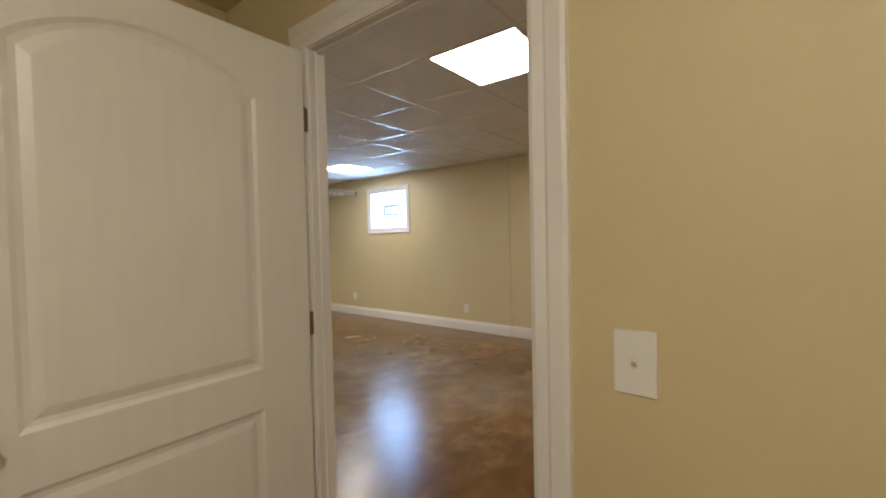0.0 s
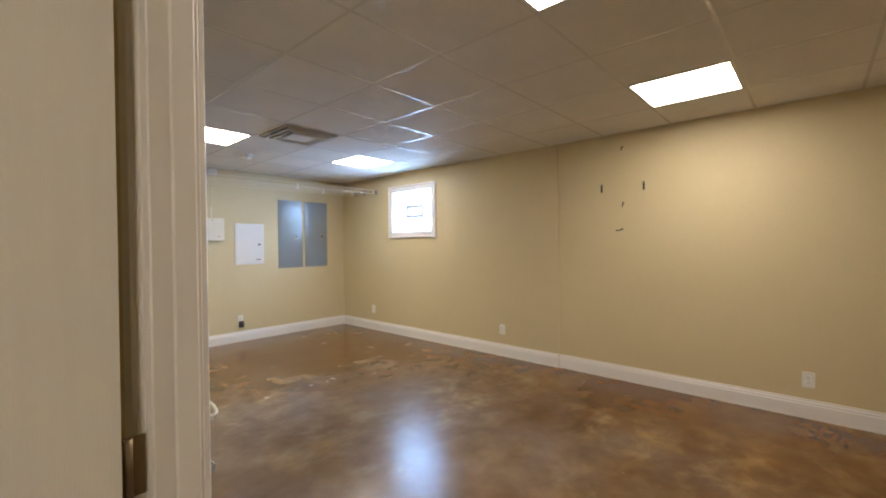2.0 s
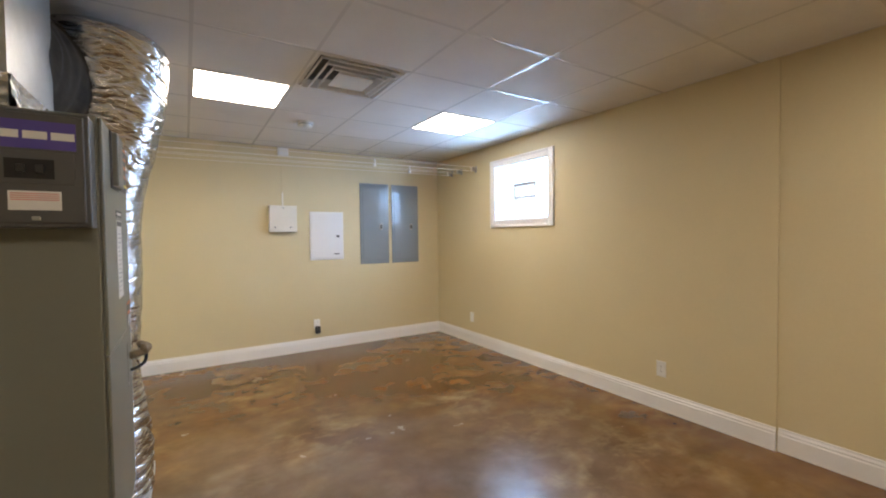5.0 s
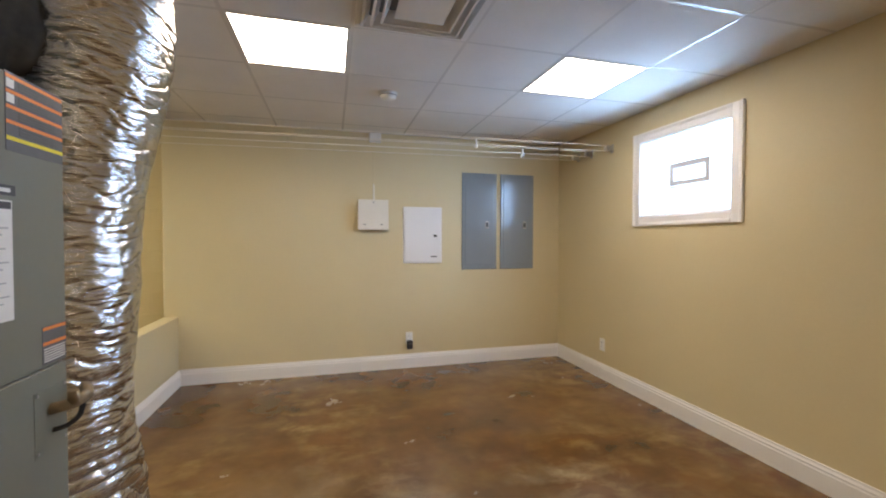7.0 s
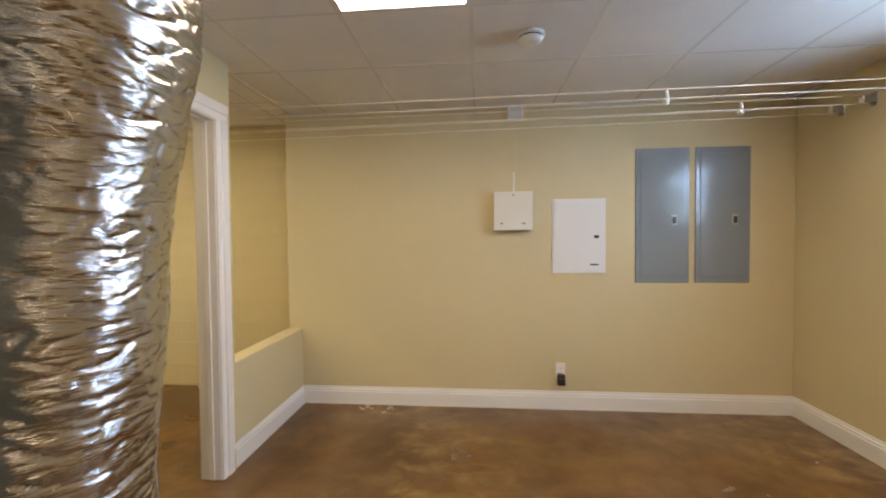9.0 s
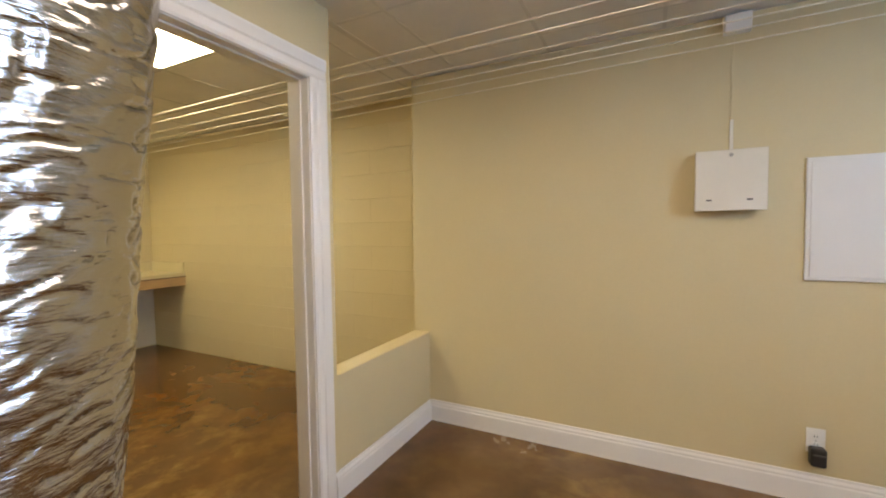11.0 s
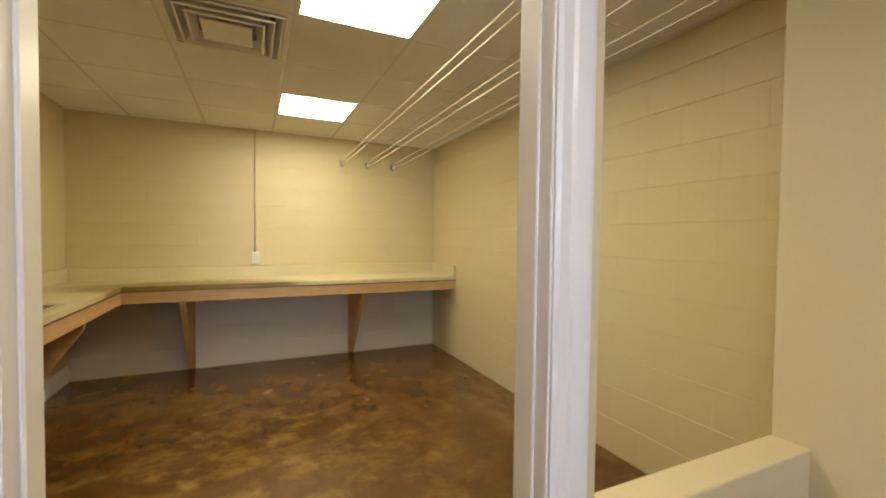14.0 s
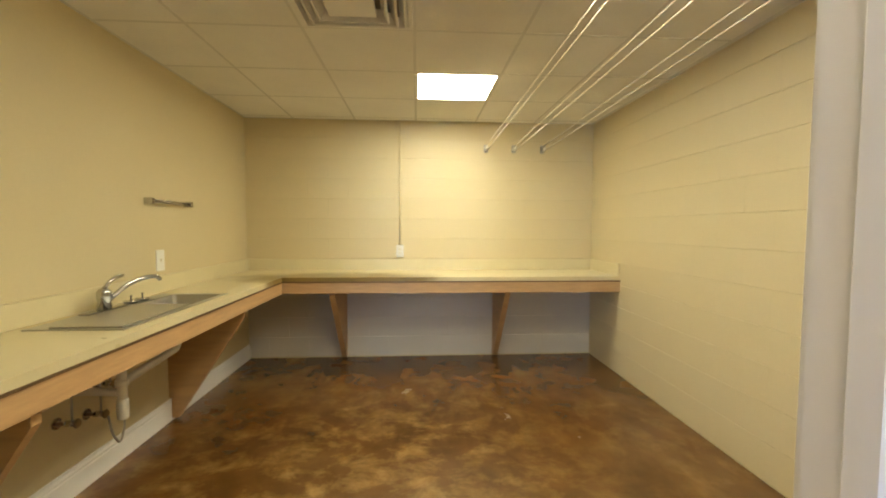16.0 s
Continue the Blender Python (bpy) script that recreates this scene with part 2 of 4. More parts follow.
M_BLACKINS = mat("black foam insulation", (0.018, 0.017, 0.016), 0.8, 0, 0.2, 30, 0.3, 80)
M_COPPER = mat("tarnished brass", (0.26, 0.19, 0.11), 0.42, 0.9, 0.15, 20)
M_ROPE = mat("white clothesline cord", (0.76, 0.70, 0.58), 0.6, 0, 0.1, 40)
M_STEEL = mat("zinc steel", (0.40, 0.39, 0.37), 0.35, 0.9, 0.1, 20)
M_HINGE = mat("aged bronze", (0.20, 0.15, 0.09), 0.4, 0.8, 0.15, 25)
M_CHROME = mat("chrome", (0.52, 0.51, 0.50), 0.10, 1.0, 0.04, 10)
M_SINK = mat("brushed stainless", (0.50, 0.49, 0.47), 0.30, 1.0, 0.04, 8, 0.03, 60, (1, 8, 1))
M_LAMINATE = mat("cream laminate", (0.64, 0.56, 0.345), 0.30, 0, 0.05, 3, 0.02, 90)
def stained(m, centre, radii, tint):
    """Lays one soft-edged spill mark over a material, in the thing's own metres."""
    n, link = m.node_tree.nodes, m.node_tree.links.new
    p = n["Principled BSDF"]
    src = p.inputs["Base Color"].links[0].from_socket
    tc, mp = n.new("ShaderNodeTexCoord"), n.new("ShaderNodeMapping")
    mp.vector_type = "TEXTURE"
    mp.inputs["Location"].default_value, mp.inputs["Scale"].default_value = centre, radii
    link(tc.outputs["Object"], mp.inputs[0])
    far, z, ad, mr, mix = n.new("ShaderNodeVectorMath"), n.new("ShaderNodeTexNoise"), n.new("ShaderNodeMath"), n.new("ShaderNodeMapRange"), n.new("ShaderNodeMix")
    far.operation, ad.operation, mix.data_type, mix.blend_type = "LENGTH", "MULTIPLY_ADD", "RGBA", "MULTIPLY"
    link(mp.outputs[0], far.inputs[0])
    z.inputs["Scale"].default_value, z.inputs["Detail"].default_value = 5, 3
    link(tc.outputs["Object"], z.inputs["Vector"])
    ad.inputs[1].default_value = 0.5
    link(z.outputs["Fac"], ad.inputs[0])
    link(far.outputs["Value"], ad.inputs[2])
    mr.inputs["From Min"].default_value, mr.inputs["From Max"].default_value = 0.95, 1.35
    mr.inputs["To Min"].default_value, mr.inputs["To Max"].default_value = 0.92, 0.0
    link(ad.outputs[0], mr.inputs["Value"])
    link(mr.outputs[0], mix.inputs[0])
    link(src, mix.inputs[6])
    mix.inputs[7].default_value = (*tint, 1)
    link(mix.outputs[2], p.inputs["Base Color"])


stained(M_LAMINATE, (0.68, 1.05, 0.89), (0.44, 0.92, 0.5), (0.34, 0.25, 0.08))
M_WOOD = mat("tan stained wood", (0.47, 0.285, 0.125), 0.48, 0, 0.16, 3.0, 0.12, 60, (1, 1, 9))
M_WOODX = mat("tan stained apron wood", (0.52, 0.325, 0.155), 0.48, 0, 0.14, 5.0, 0.12, 60, (1.2, 1.2, 12))
M_EDGE = mat("dark laminate edge", (0.13, 0.075, 0.035), 0.5, 0, 0.15, 8)
M_VENTFRAME = mat("vent frame grey", (0.52, 0.51, 0.51), 0.45, 0, 0.04, 10)
M_GLASS = block_glass()
M_OUT = mat("outside concrete", (0.45, 0.44, 0.42), 0.8, 0, 0.1, 3, 0.3, 40)


# ---- mesh helpers ----
def box(x0, x1, y0, y1, z0, z1, bevel=0.0, bm=None, mi=0, seg=1):
    t = bmesh.new()
    v = [t.verts.new((x, y, z)) for z in (z0, z1) for y in (y0, y1) for x in (x0, x1)]
    for f in ((0, 2, 3, 1), (4, 5, 7, 6), (0, 1, 5, 4), (2, 6, 7, 3), (0, 4, 6, 2), (1, 3, 7, 5)):
        t.faces.new([v[i] for i in f]).material_index = mi
    if bevel:
        bmesh.ops.bevel(t, geom=list(t.edges), offset=bevel, segments=seg, affect="EDGES", profile=0.5)
    return t if bm is None else join(bm, t)


def join(bm, t):
    me = bpy.data.meshes.new("scratch")
    t.to_mesh(me)
    bm.from_mesh(me)
    t.free()
    bpy.data.meshes.remove(me)
    return bm


def prism(points, axis, a0, a1, bm=None, mi=0, bevel=0.0):
    """A flat outline drawn out along an axis. points: the two other axes in order."""
    t = bmesh.new()

    def at(p, a):
        q = list(p)
        q.insert("xyz".index(axis), a)
        return t.verts.new(q)

    lo, hi = [at(p, a0) for p in points], [at(p, a1) for p in points]
    k = len(points)
    t.faces.new(lo[::-1])
    t.faces.new(hi)
    for i in range(k):
        t.faces.new((lo[i], lo[(i + 1) % k], hi[(i + 1) % k], hi[i]))
    bmesh.ops.recalc_face_normals(t, faces=t.faces)
    if bevel:
        bmesh.ops.bevel(t, geom=list(t.edges), offset=bevel, segments=2, affect="EDGES", profile=0.5)
    for f in t.faces:
        f.material_index = mi
    return t if bm is None else join(bm, t)


def tube(path, r, sides=12, bm=None, mi=0, closed_ends=True):
    """A round bar along a path of points; r is one radius or one for each point."""
    t = bmesh.new()
    pts = [Vector(p) for p in path]
    rad = [r] * len(pts) if isinstance(r, (int, float)) else list(r)
    rings, ref = [], None
    for i, p in enumerate(pts):
        d = (pts[min(i + 1, len(pts) - 1)] - pts[max(i - 1, 0)]).normalized()
        if ref is None:
            ref = d.orthogonal().normalized()
        ref = (ref - d * ref.dot(d)).normalized()
        side = d.cross(ref)
        rings.append([t.verts.new(p + rad[i] * (math.cos(a) * ref + math.sin(a) * side)) for a in (2 * math.pi * k / sides for k in range(sides))])
    for a, b in zip(rings, rings[1:]):
        for k in range(sides):
            f = t.faces.new((a[k], a[(k + 1) % sides], b[(k + 1) % sides], b[k]))
            f.smooth = True
    if closed_ends:
        t.faces.new(rings[0][::-1])
        t.faces.new(rings[-1])
    for f in t.faces:
        f.material_index = mi
    bmesh.ops.recalc_face_normals(t, faces=t.faces)
    return t if bm is None else join(bm, t)


def lathe(profile, sides=24, bm=None, mi=0):
    """Turns (radius, height) pairs about z."""
    t = bmesh.new()
    rings = [[t.verts.new((max(r, 1e-4) * math.cos(2 * math.pi * k / sides), max(r, 1e-4) * math.sin(2 * math.pi * k / sides), z)) for k in range(sides)] for r, z in profile]
    for a, b in zip(rings, rings[1:]):
        for k in range(sides):
            f = t.faces.new((a[k], a[(k + 1) % sides], b[(k + 1) % sides], b[k]))
            f.smooth = True
            f.material_index = mi
    t.faces.new(rings[0][::-1]).material_index = mi
    t.faces.new(rings[-1]).material_index = mi
    bmesh.ops.recalc_face_normals(t, faces=t.faces)
    return t if bm is None else join(bm, t)


def bend(points, r, n=6):
    """Rounds the corners of a path."""
    pts = [Vector(p) for p in points]
    out = [pts[0]]
    for a, b, c in zip(pts, pts[1:], pts[2:]):
        k = min(r, (b - a).length / 2.01, (c - b).length / 2.01)
        p, q = b + (a - b).normalized() * k, b + (c - b).normalized() * k
        for i in range(n + 1):
            s = i / n
            out.append((1 - s) ** 2 * p + 2 * s * (1 - s) * b + s * s * q)
    out.append(pts[-1])
    return out


def part(name, bm, material, parent=None, label="", smooth=False):
    me = bpy.data.meshes.new(name)
    bm.to_mesh(me)
    bm.free()
    for m in material if isinstance(material, (list, tuple)) else [material]:
        me.materials.append(m)
    if smooth:
        for f in me.polygons:
            f.use_smooth = True
    ob = new(name, me)
    if parent is not None:
        ob.parent = parent
    if label:
        ob["label"] = label
    return ob


def thing(name, label, category, m=None, group=""):
    ob = new(name)
    ob.empty_display_size = 0.1
    if m is not None:
        ob.matrix_world = m
    return tagged(ob, label, category, group)


def setting(name, bm, material, label, category):
    return tagged(part(name, bm, material), label, category, kind="structure")


def boxes(*rows, bevel=0.0):
    bm = bmesh.new()
    for r in rows:
        box(*r, bevel=bevel, bm=bm)
    return bm


# ---- the large structure ----
CEIL = 2.427                     # underside of the ceiling grid
XW, XH = 0.98, 0.862             # room face and hall face of the west wall
XD = 0.928                       # room face of its thinner part round the entry
YD = 2.60                        # where the thin part ends
XE, XE2 = 4.862, 4.877           # east wall, north and south of its jog
YN, YB = 6.62, 6.937             # north wall, block wall of the laundry
YS = -1.1                        # south end
XL, YL = -3.02, 3.38             # back and side wall of the laundry
DOOR = (0.352, 1.258, 2.080)     # entry: y from, y to, head
LAUN = (4.598, 5.485, 2.062)     # laundry opening
WIN = (4.49, 5.31, 1.545, 2.155)  # window opening in the east wall

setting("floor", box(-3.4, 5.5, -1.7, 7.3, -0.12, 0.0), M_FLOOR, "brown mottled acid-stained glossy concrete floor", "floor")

setting("wall_east", boxes(
    (XE, 5.10, 2.60, WIN[0], 0, 2.6), (XE, 5.10, WIN[1], 7.10, 0, 2.6),
    (XE, 5.10, WIN[0], WIN[1], 0, WIN[2]), (XE, 5.10, WIN[0], WIN[1], WIN[3], 2.6),
    (XE2, 5.10, YS, 2.60, 0, 2.6)), M_WALL, "tan painted drywall wall with a shallow vertical jog", "wall")
setting("wall_north", box(0.853, XE, YN, 7.10, 0, 2.6, 0.004), M_WALL, "tan painted wall carrying the electrical panels", "wall")
setting("wall_west", boxes(
    (XH, XD, YS, DOOR[0] - 0.02, 0, 2.6), (XH, XD, DOOR[0] - 0.02, DOOR[1] + 0.02, DOOR[2] + 0.02, 2.6),
    (XH, XD, DOOR[1] + 0.02, YD, 0, 2.6), (XH, XW, YD, LAUN[0] - 0.02, 0, 2.6), (XH, XW, LAUN[0] - 0.02, 5.632, LAUN[2] + 0.02, 2.6),
    (XH, XW, LAUN[1] + 0.02, 5.632, 0, LAUN[2] + 0.02)), M_WALL, "tan painted partition wall with two door openings", "wall")
setting("wall_half", box(0.853, 0.975, 5.632, YN, 0, 0.636, 0.006, seg=2), M_WALL, "low tan painted half wall with a plain top", "half wall")
setting("wall_south", box(-1.9, 5.10, YS - 0.12, YS, 0, 2.6), M_WALL, "plain tan painted wall", "wall")
setting("wall_hall_west", box(-1.72, -1.6, YS, 2.0, 0, 2.6), M_WALL, "plain tan painted hall wall", "wall")
setting("wall_hall_north", box(-1.6, XH, 1.9, 2.0, 0, 2.6), M_WALL, "plain tan painted hall wall", "wall")
setting("wall_laundry_south", box(XL - 0.12, XH, YL - 0.1, YL, 0, 2.6), M_WALL, "tan painted laundry wall behind the sink", "wall")
block_north = setting("wall_laundry_north", box(XL - 0.12, 0.853, YB + 0.004, 7.10, 0, 2.6), M_MORTAR, "tan painted concrete block wall", "wall")
block_west = setting("wall_laundry_west", box(XL - 0.12, XL - 0.004, YL, YB + 0.004, 0, 2.6), M_MORTAR, "tan painted concrete block wall", "wall")


# Ceilings: lay-in tiles between slender tees
def tiled_ceiling(name, x0, x1, y0, y1, gx, gy, skip, label):
    bm = box(x0, x1, y0, y1, CEIL + 0.07, CEIL + 0.10, mi=0)
    P = 0.61
    xs = [gx + P * k for k in range(-12, 13) if x0 + 0.02 < gx + P * k < x1 - 0.02]
    ys = [gy + P * k for k in range(-14, 15) if y0 + 0.02 < gy + P * k < y1 - 0.02]
    ex, ey = [x0, *xs, x1], [y0, *ys, y1]
    for a, b in zip(ex, ex[1:]):
        for c, d in zip(ey, ey[1:]):
            if any(a - 0.05 < sx < b + 0.05 and c - 0.05 < sy < d + 0.05 for sx, sy in skip):
                continue
            h = CEIL + 0.0008 + random.uniform(0, 0.0002)
            box(a + 0.001, b - 0.001, c + 0.001, d - 0.001, h, h + 0.015, bm=bm)
    w = 0.0095
    for x in xs:
        box(x - w, x + w, y0, y1, CEIL, CEIL + 0.006, bm=bm, mi=1)
    for y in ys:
        for a, b in zip(ex, ex[1:]):
            box(a + (w if a > x0 else 0), b - (w if b < x1 else 0), y - w, y + w, CEIL, CEIL + 0.006, bm=bm, mi=1)
    for r in ((x0, x0 + 0.02, y0, y1), (x1 - 0.02, x1, y0, y1), (x0 + 0.02, x1 - 0.02, y0, y0 + 0.02), (x0 + 0.02, x1 - 0.02, y1 - 0.02, y1)):
        box(*r, CEIL - 0.0008, CEIL + 0.001, bm=bm, mi=1)
    return setting(name, bm, [M_TILE, M_TEE], label, "ceiling")


GX, GY = 1.825, 5.15             # main grid
LX, LY = -0.475, 5.08            # laundry grid
MAIN_LIGHTS = [(GX + 0.305, GY - 0.305), (GX + 3 * 0.61 + 0.305, GY - 0.305), (GX + 0.305, GY - 6 * 0.61 - 0.305), (GX + 3 * 0.61 + 0.305, GY - 6 * 0.61 - 0.305)]
MAIN_VENT = (2.74, 4.235)
LAUNDRY_LIGHTS = [(LX + 0.305, LY + 0.305), (LX - 2 * 0.61 - 0.305, LY + 0.305)]
LAUNDRY_VENT = (LX - 0.305, LY - 0.305)
tiled_ceiling("ceiling", 0.90, XE2, YS, YN, GX, GY, MAIN_LIGHTS + [MAIN_VENT], "suspended ceiling of white mineral tiles in a white grid")
tiled_ceiling("ceiling_laundry", XL, 0.90, YL, YB, LX, LY, LAUNDRY_LIGHTS + [LAUNDRY_VENT], "suspended ceiling of pale mineral tiles in a white grid")
setting("ceiling_hall", box(-1.6, XH, YS, 1.9, 2.44, 2.6), M_HALLCEIL, "plain painted hall ceiling", "ceiling")

# Baseboards
PROFILE = [(0, 0), (0.016, 0), (0.016, 0.104), (0.012, 0.112), (0.013, 0.122), (0.007, 0.134), (0.006, 0.147), (0, 0.147)]


def baseboard(name, axis, a0, a1, face, sign):
    bm = prism([(face + sign * d, z) for d, z in PROFILE], axis, a0, a1)
    return setting(name, bm, M_TRIM, "white painted wooden baseboard with a moulded top", "baseboard")


baseboard("baseboard_north", "x", 0.975, XE, YN, -1)
baseboard("baseboard_east", "y", 2.60, YN - 0.016, XE, -1)
baseboard("baseboard_jog", "y", YS, 2.594, XE2, -1)
baseboard("baseboard_half_wall", "y", 5.61, YN - 0.016, 0.975, 1)
baseboard("baseboard_west", "y", DOOR[1] + 0.10, YD, XD, 1)
baseboard("baseboard_behind_unit", "y", YD, LAUN[0] - 0.12, XW, 1)
baseboard("baseboard_laundry", "x", XL, XH, YL, 1)


# Casings and jambs
def casing_leg(bm, y_in, sign, face, out, z1, w):
    """An upright casing from its inner edge outwards; out: which way the face looks."""
    prof = [(0, 0), (0, 0.010), (0.012, 0.015), (w * 0.42, 0.011), (w * 0.5, 0.017), (w - 0.012, 0.020), (w, 0.017), (w, 0)]
    prism([(face + out * d, y_in + sign * u) for u, d in prof], "z", 0, z1, bm=bm)


def casing_set(name, op, face, out, w, label):
    root = tagged(new(name), label, "door trim", kind="structure")
    for nm, y, s in (("casing_leg", op[0] - 0.004, -1), ("casing_leg", op[1] + 0.004, 1)):
        bm = bmesh.new()
        casing_leg(bm, y, s, face, out, op[2] + 0.004, w)
        part(nm, bm, M_TRIM, root)
    prof = [(0, 0), (0, 0.010), (0.012, 0.015), (w * 0.42, 0.011), (w * 0.5, 0.017), (w - 0.012, 0.020), (w, 0.017), (w, 0)]
    part("casing_head", prism([(face + out * d, op[2] + 0.004 + u) for u, d in prof], "y", op[0] - 0.004 - w, op[1] + 0.004 + w), M_TRIM, root)
    return root


def jambs(name, op, stop, room, label):
    root = tagged(new(name), label, "door frame", kind="structure")
    a, b = XH - 0.002, room + 0.002
    part("jamb", box(a, b, op[0] - 0.02, op[0], 0, op[2], 0.002), M_TRIM, root)
    part("jamb", box(a, b, op[1], op[1] + 0.02, 0, op[2], 0.002), M_TRIM, root)
    part("head_jamb", box(a, b, op[0] - 0.02, op[1] + 0.02, op[2], op[2] + 0.02, 0.002), M_TRIM, root)
    part("door_stop", box(stop, stop + 0.035, op[0], op[0] + 0.007, 0, op[2] - 0.007, 0.003), M_TRIM, root)
    part("door_stop", box(stop, stop + 0.035, op[1] - 0.007, op[1], 0, op[2] - 0.007, 0.003), M_TRIM, root)
    part("door_stop", box(stop, stop + 0.035, op[0], op[1], op[2] - 0.007, op[2], 0.003), M_TRIM, root)
    return root


jambs("door_frame_1", DOOR, 0.888, XD, "white painted door frame with stops")
casing_set("trim_entry_hall", DOOR, XH, -1, 0.097, "white painted moulded door casing")
casing_set("trim_entry_room", DOOR, XD, 1, 0.092, "white painted moulded door casing")
jambs("door_frame_2", LAUN, 0.905, XW, "white painted door frame without a door leaf")
casing_set("trim_laundry_room", LAUN, XW, 1, 0.102, "wide white painted moulded casing round the open doorway")
casing_set("trim_laundry_inside", LAUN, XH, -1, 0.10, "white painted moulded casing round the open doorway")


# ---- the entry door ----
def entry_door():
    """Leaf stands open at a right angle into the hall; local x runs from the hinge edge to the latch edge."""
    W, Hh, T = 0.904, 2.040, 0.035
    root = thing("panel_door", "white painted two-panel door with an arched top panel, standing open", "door", pose(0.818, DOOR[1] - 0.023, 0.008, 0, 0, 180))
    px0, px1 = 0.183, 0.769
    zt0, zt1, rise = 0.911, 1.827, 0.111
    zl0, zl1 = 0.22, 0.7755

    def outline(inset, lower):
        a, b = px0 + inset, px1 - inset
        if lower:
            return [(a, zl0 + inset), (b, zl0 + inset), (b, zl1 - inset), (a, zl1 - inset)]
        pts = [(a, zt0 + inset), (b, zt0 + inset)]
        n = 22
        for i in range(n + 1):
            u = 1 - 2 * i / n
            x = (px0 + px1) / 2 + u * (b - a) / 2
            pts.append((x, zt1 - inset * 0.8 + rise * (1 - u * u) ** 0.85))
        return pts

    # both faces: frame, cove, raised field
    bm = bmesh.new()
    for y, s in ((0.0, 1), (-T, -1)):
        rims = []
        for lower in (False, True):
            rings = []
            for inset, depth in ((0.0, 0.0), (0.012, 0.007), (0.026, 0.009), (0.050, 0.0025)):
                rings.append([bm.verts.new((x, y - s * depth, z)) for x, z in outline(inset, lower)])
            for a, b in zip(rings, rings[1:]):
                for i in range(len(a)):
                    j = (i + 1) % len(a)
                    bm.faces.new((a[i], a[j], b[j], b[i]))
            bm.faces.new(rings[-1])
            rims.append(rings[0])
        up, lo = rims
        k = len(up)
        c = [bm.verts.new((x, y, z)) for x, z in ((0, 0), (W, 0), (W, Hh), (0, Hh))]
        bm.faces.new((c[0], c[1], lo[1], lo[0]))
        bm.faces.new((c[0], lo[0], lo[3], up[0], up[k - 1], c[3]))
        bm.faces.new((c[1], c[2], up[2], up[1], lo[2], lo[1]))
        bm.faces.new((lo[3], lo[2], up[1], up[0]))
        bm.faces.new([c[3], *[up[i] for i in range(k - 1, 1, -1)], c[2]])
        if s == 1:
            front = c
        else:
            for i in range(4):
                j = (i + 1) % 4
                bm.faces.new((front[i], front[j], c[j], c[i]))
    bmesh.ops.recalc_face_normals(bm, faces=bm.faces)
    part("leaf", bm, M_DOOR, root)
    for z in (0.24, 1.03, 1.80):
        h = part("hinge", tube([(-0.009, -0.014, z - 0.045), (-0.009, -0.014, z + 0.045)], 0.0065, 12), M_HINGE, root, "aged bronze butt hinge")
        part("hinge_plate", box(-0.0015, 0.0005, -0.032, -0.003, z - 0.044, z + 0.044), M_HINGE, h)
        part("hinge_plate", box(-0.032, -0.011, -0.0235, -0.0215, z - 0.044, z + 0.044, 0.0008), M_HINGE, h)
    for s, y in ((1, 0.0), (-1, -T)):
        k = part("knob", tube([(W - 0.060, y, 0.92), (W - 0.060, y + s * 0.012, 0.92), (W - 0.060, y + s * 0.03, 0.92), (W - 0.060, y + s * 0.045, 0.92), (W - 0.060, y + s * 0.062, 0.92), (W - 0.060, y + s * 0.068, 0.92)], [0.031, 0.029, 0.012, 0.022, 0.027, 0.015], 18), M_HINGE, root, "aged bronze round knob")
    return root


entry_door()


def wall_plate(name, label, category, m, kind, group=""):
    """Local: face looks along -y, z up, centred."""
    root = thing(name, label, category, m, group)
    w, h = (0.043, 0.070) if kind == "switch" else (0.037, 0.060)
    part("plate", box(-w, w, -0.006, 0.001, -h, h, 0.003, seg=2), M_PLASTIC, root)
    if kind == "switch":
        part("toggle", prism([(-0.006, -0.010), (-0.019, 0.006), (-0.015, 0.011), (-0.006, 0.010)], "x", -0.005, 0.005), M_IVORY, root)
        part("toggle_slot", box(-0.007, 0.007, -0.0068, -0.004, -0.013, 0.013), M_IVORY, root)
        for z in (-0.030, 0.030):
            part("screw", tube([(0, -0.0058, z), (0, -0.0068, z)], 0.0032, 10), M_PLASTIC, root)
    else:
        for z in (-0.020, 0.020):
            s = part("socket", box(-0.017, 0.017, -0.0085, -0.004, z - 0.0145, z + 0.0145, 0.003), M_PLASTIC, root)
            for x in (-0.006, 0.006):
                part("slot", box(x - 0.0012, x + 0.0012, -0.0089, -0.0080, z - 0.002, z + 0.007), M_DARK, s)
        part("screw", tube([(0, -0.0062, 0), (0, -0.0078, 0)], 0.0035, 10), M_STEEL, root)
    return root


wall_plate("light_switch", "white toggle light switch plate on the tan hall wall", "light switch", pose(0.861, 0.112, 1.075, 0, 0, -90), "switch")
outlet = wall_plate("wall_outlet", "white duplex wall outlet above the baseboard", "outlet", pose(XE - 0.001, 5.805, 0.330, 0, 0, -90), "outlet", "outlets on the east wall")
copy_thing(outlet, pose(XE - 0.001, 3.330, 0.322, 0, 0, -90))
copy_thing(outlet, pose(XE2 - 0.001, 0.562, 0.295, 0, 0, -90))

# unseen lamp behind the start of the walk, added to light the hall
hall_fill = thing("hall_fill_lamp", "unseen round ceiling lamp added to brighten the hall", "ceiling lamp", pose(-0.75, -0.45, 2.44))
part("base", lathe([(0.15, -0.001), (0.15, -0.02), (0.13, -0.025)], 28), M_WHITEBOX, hall_fill)
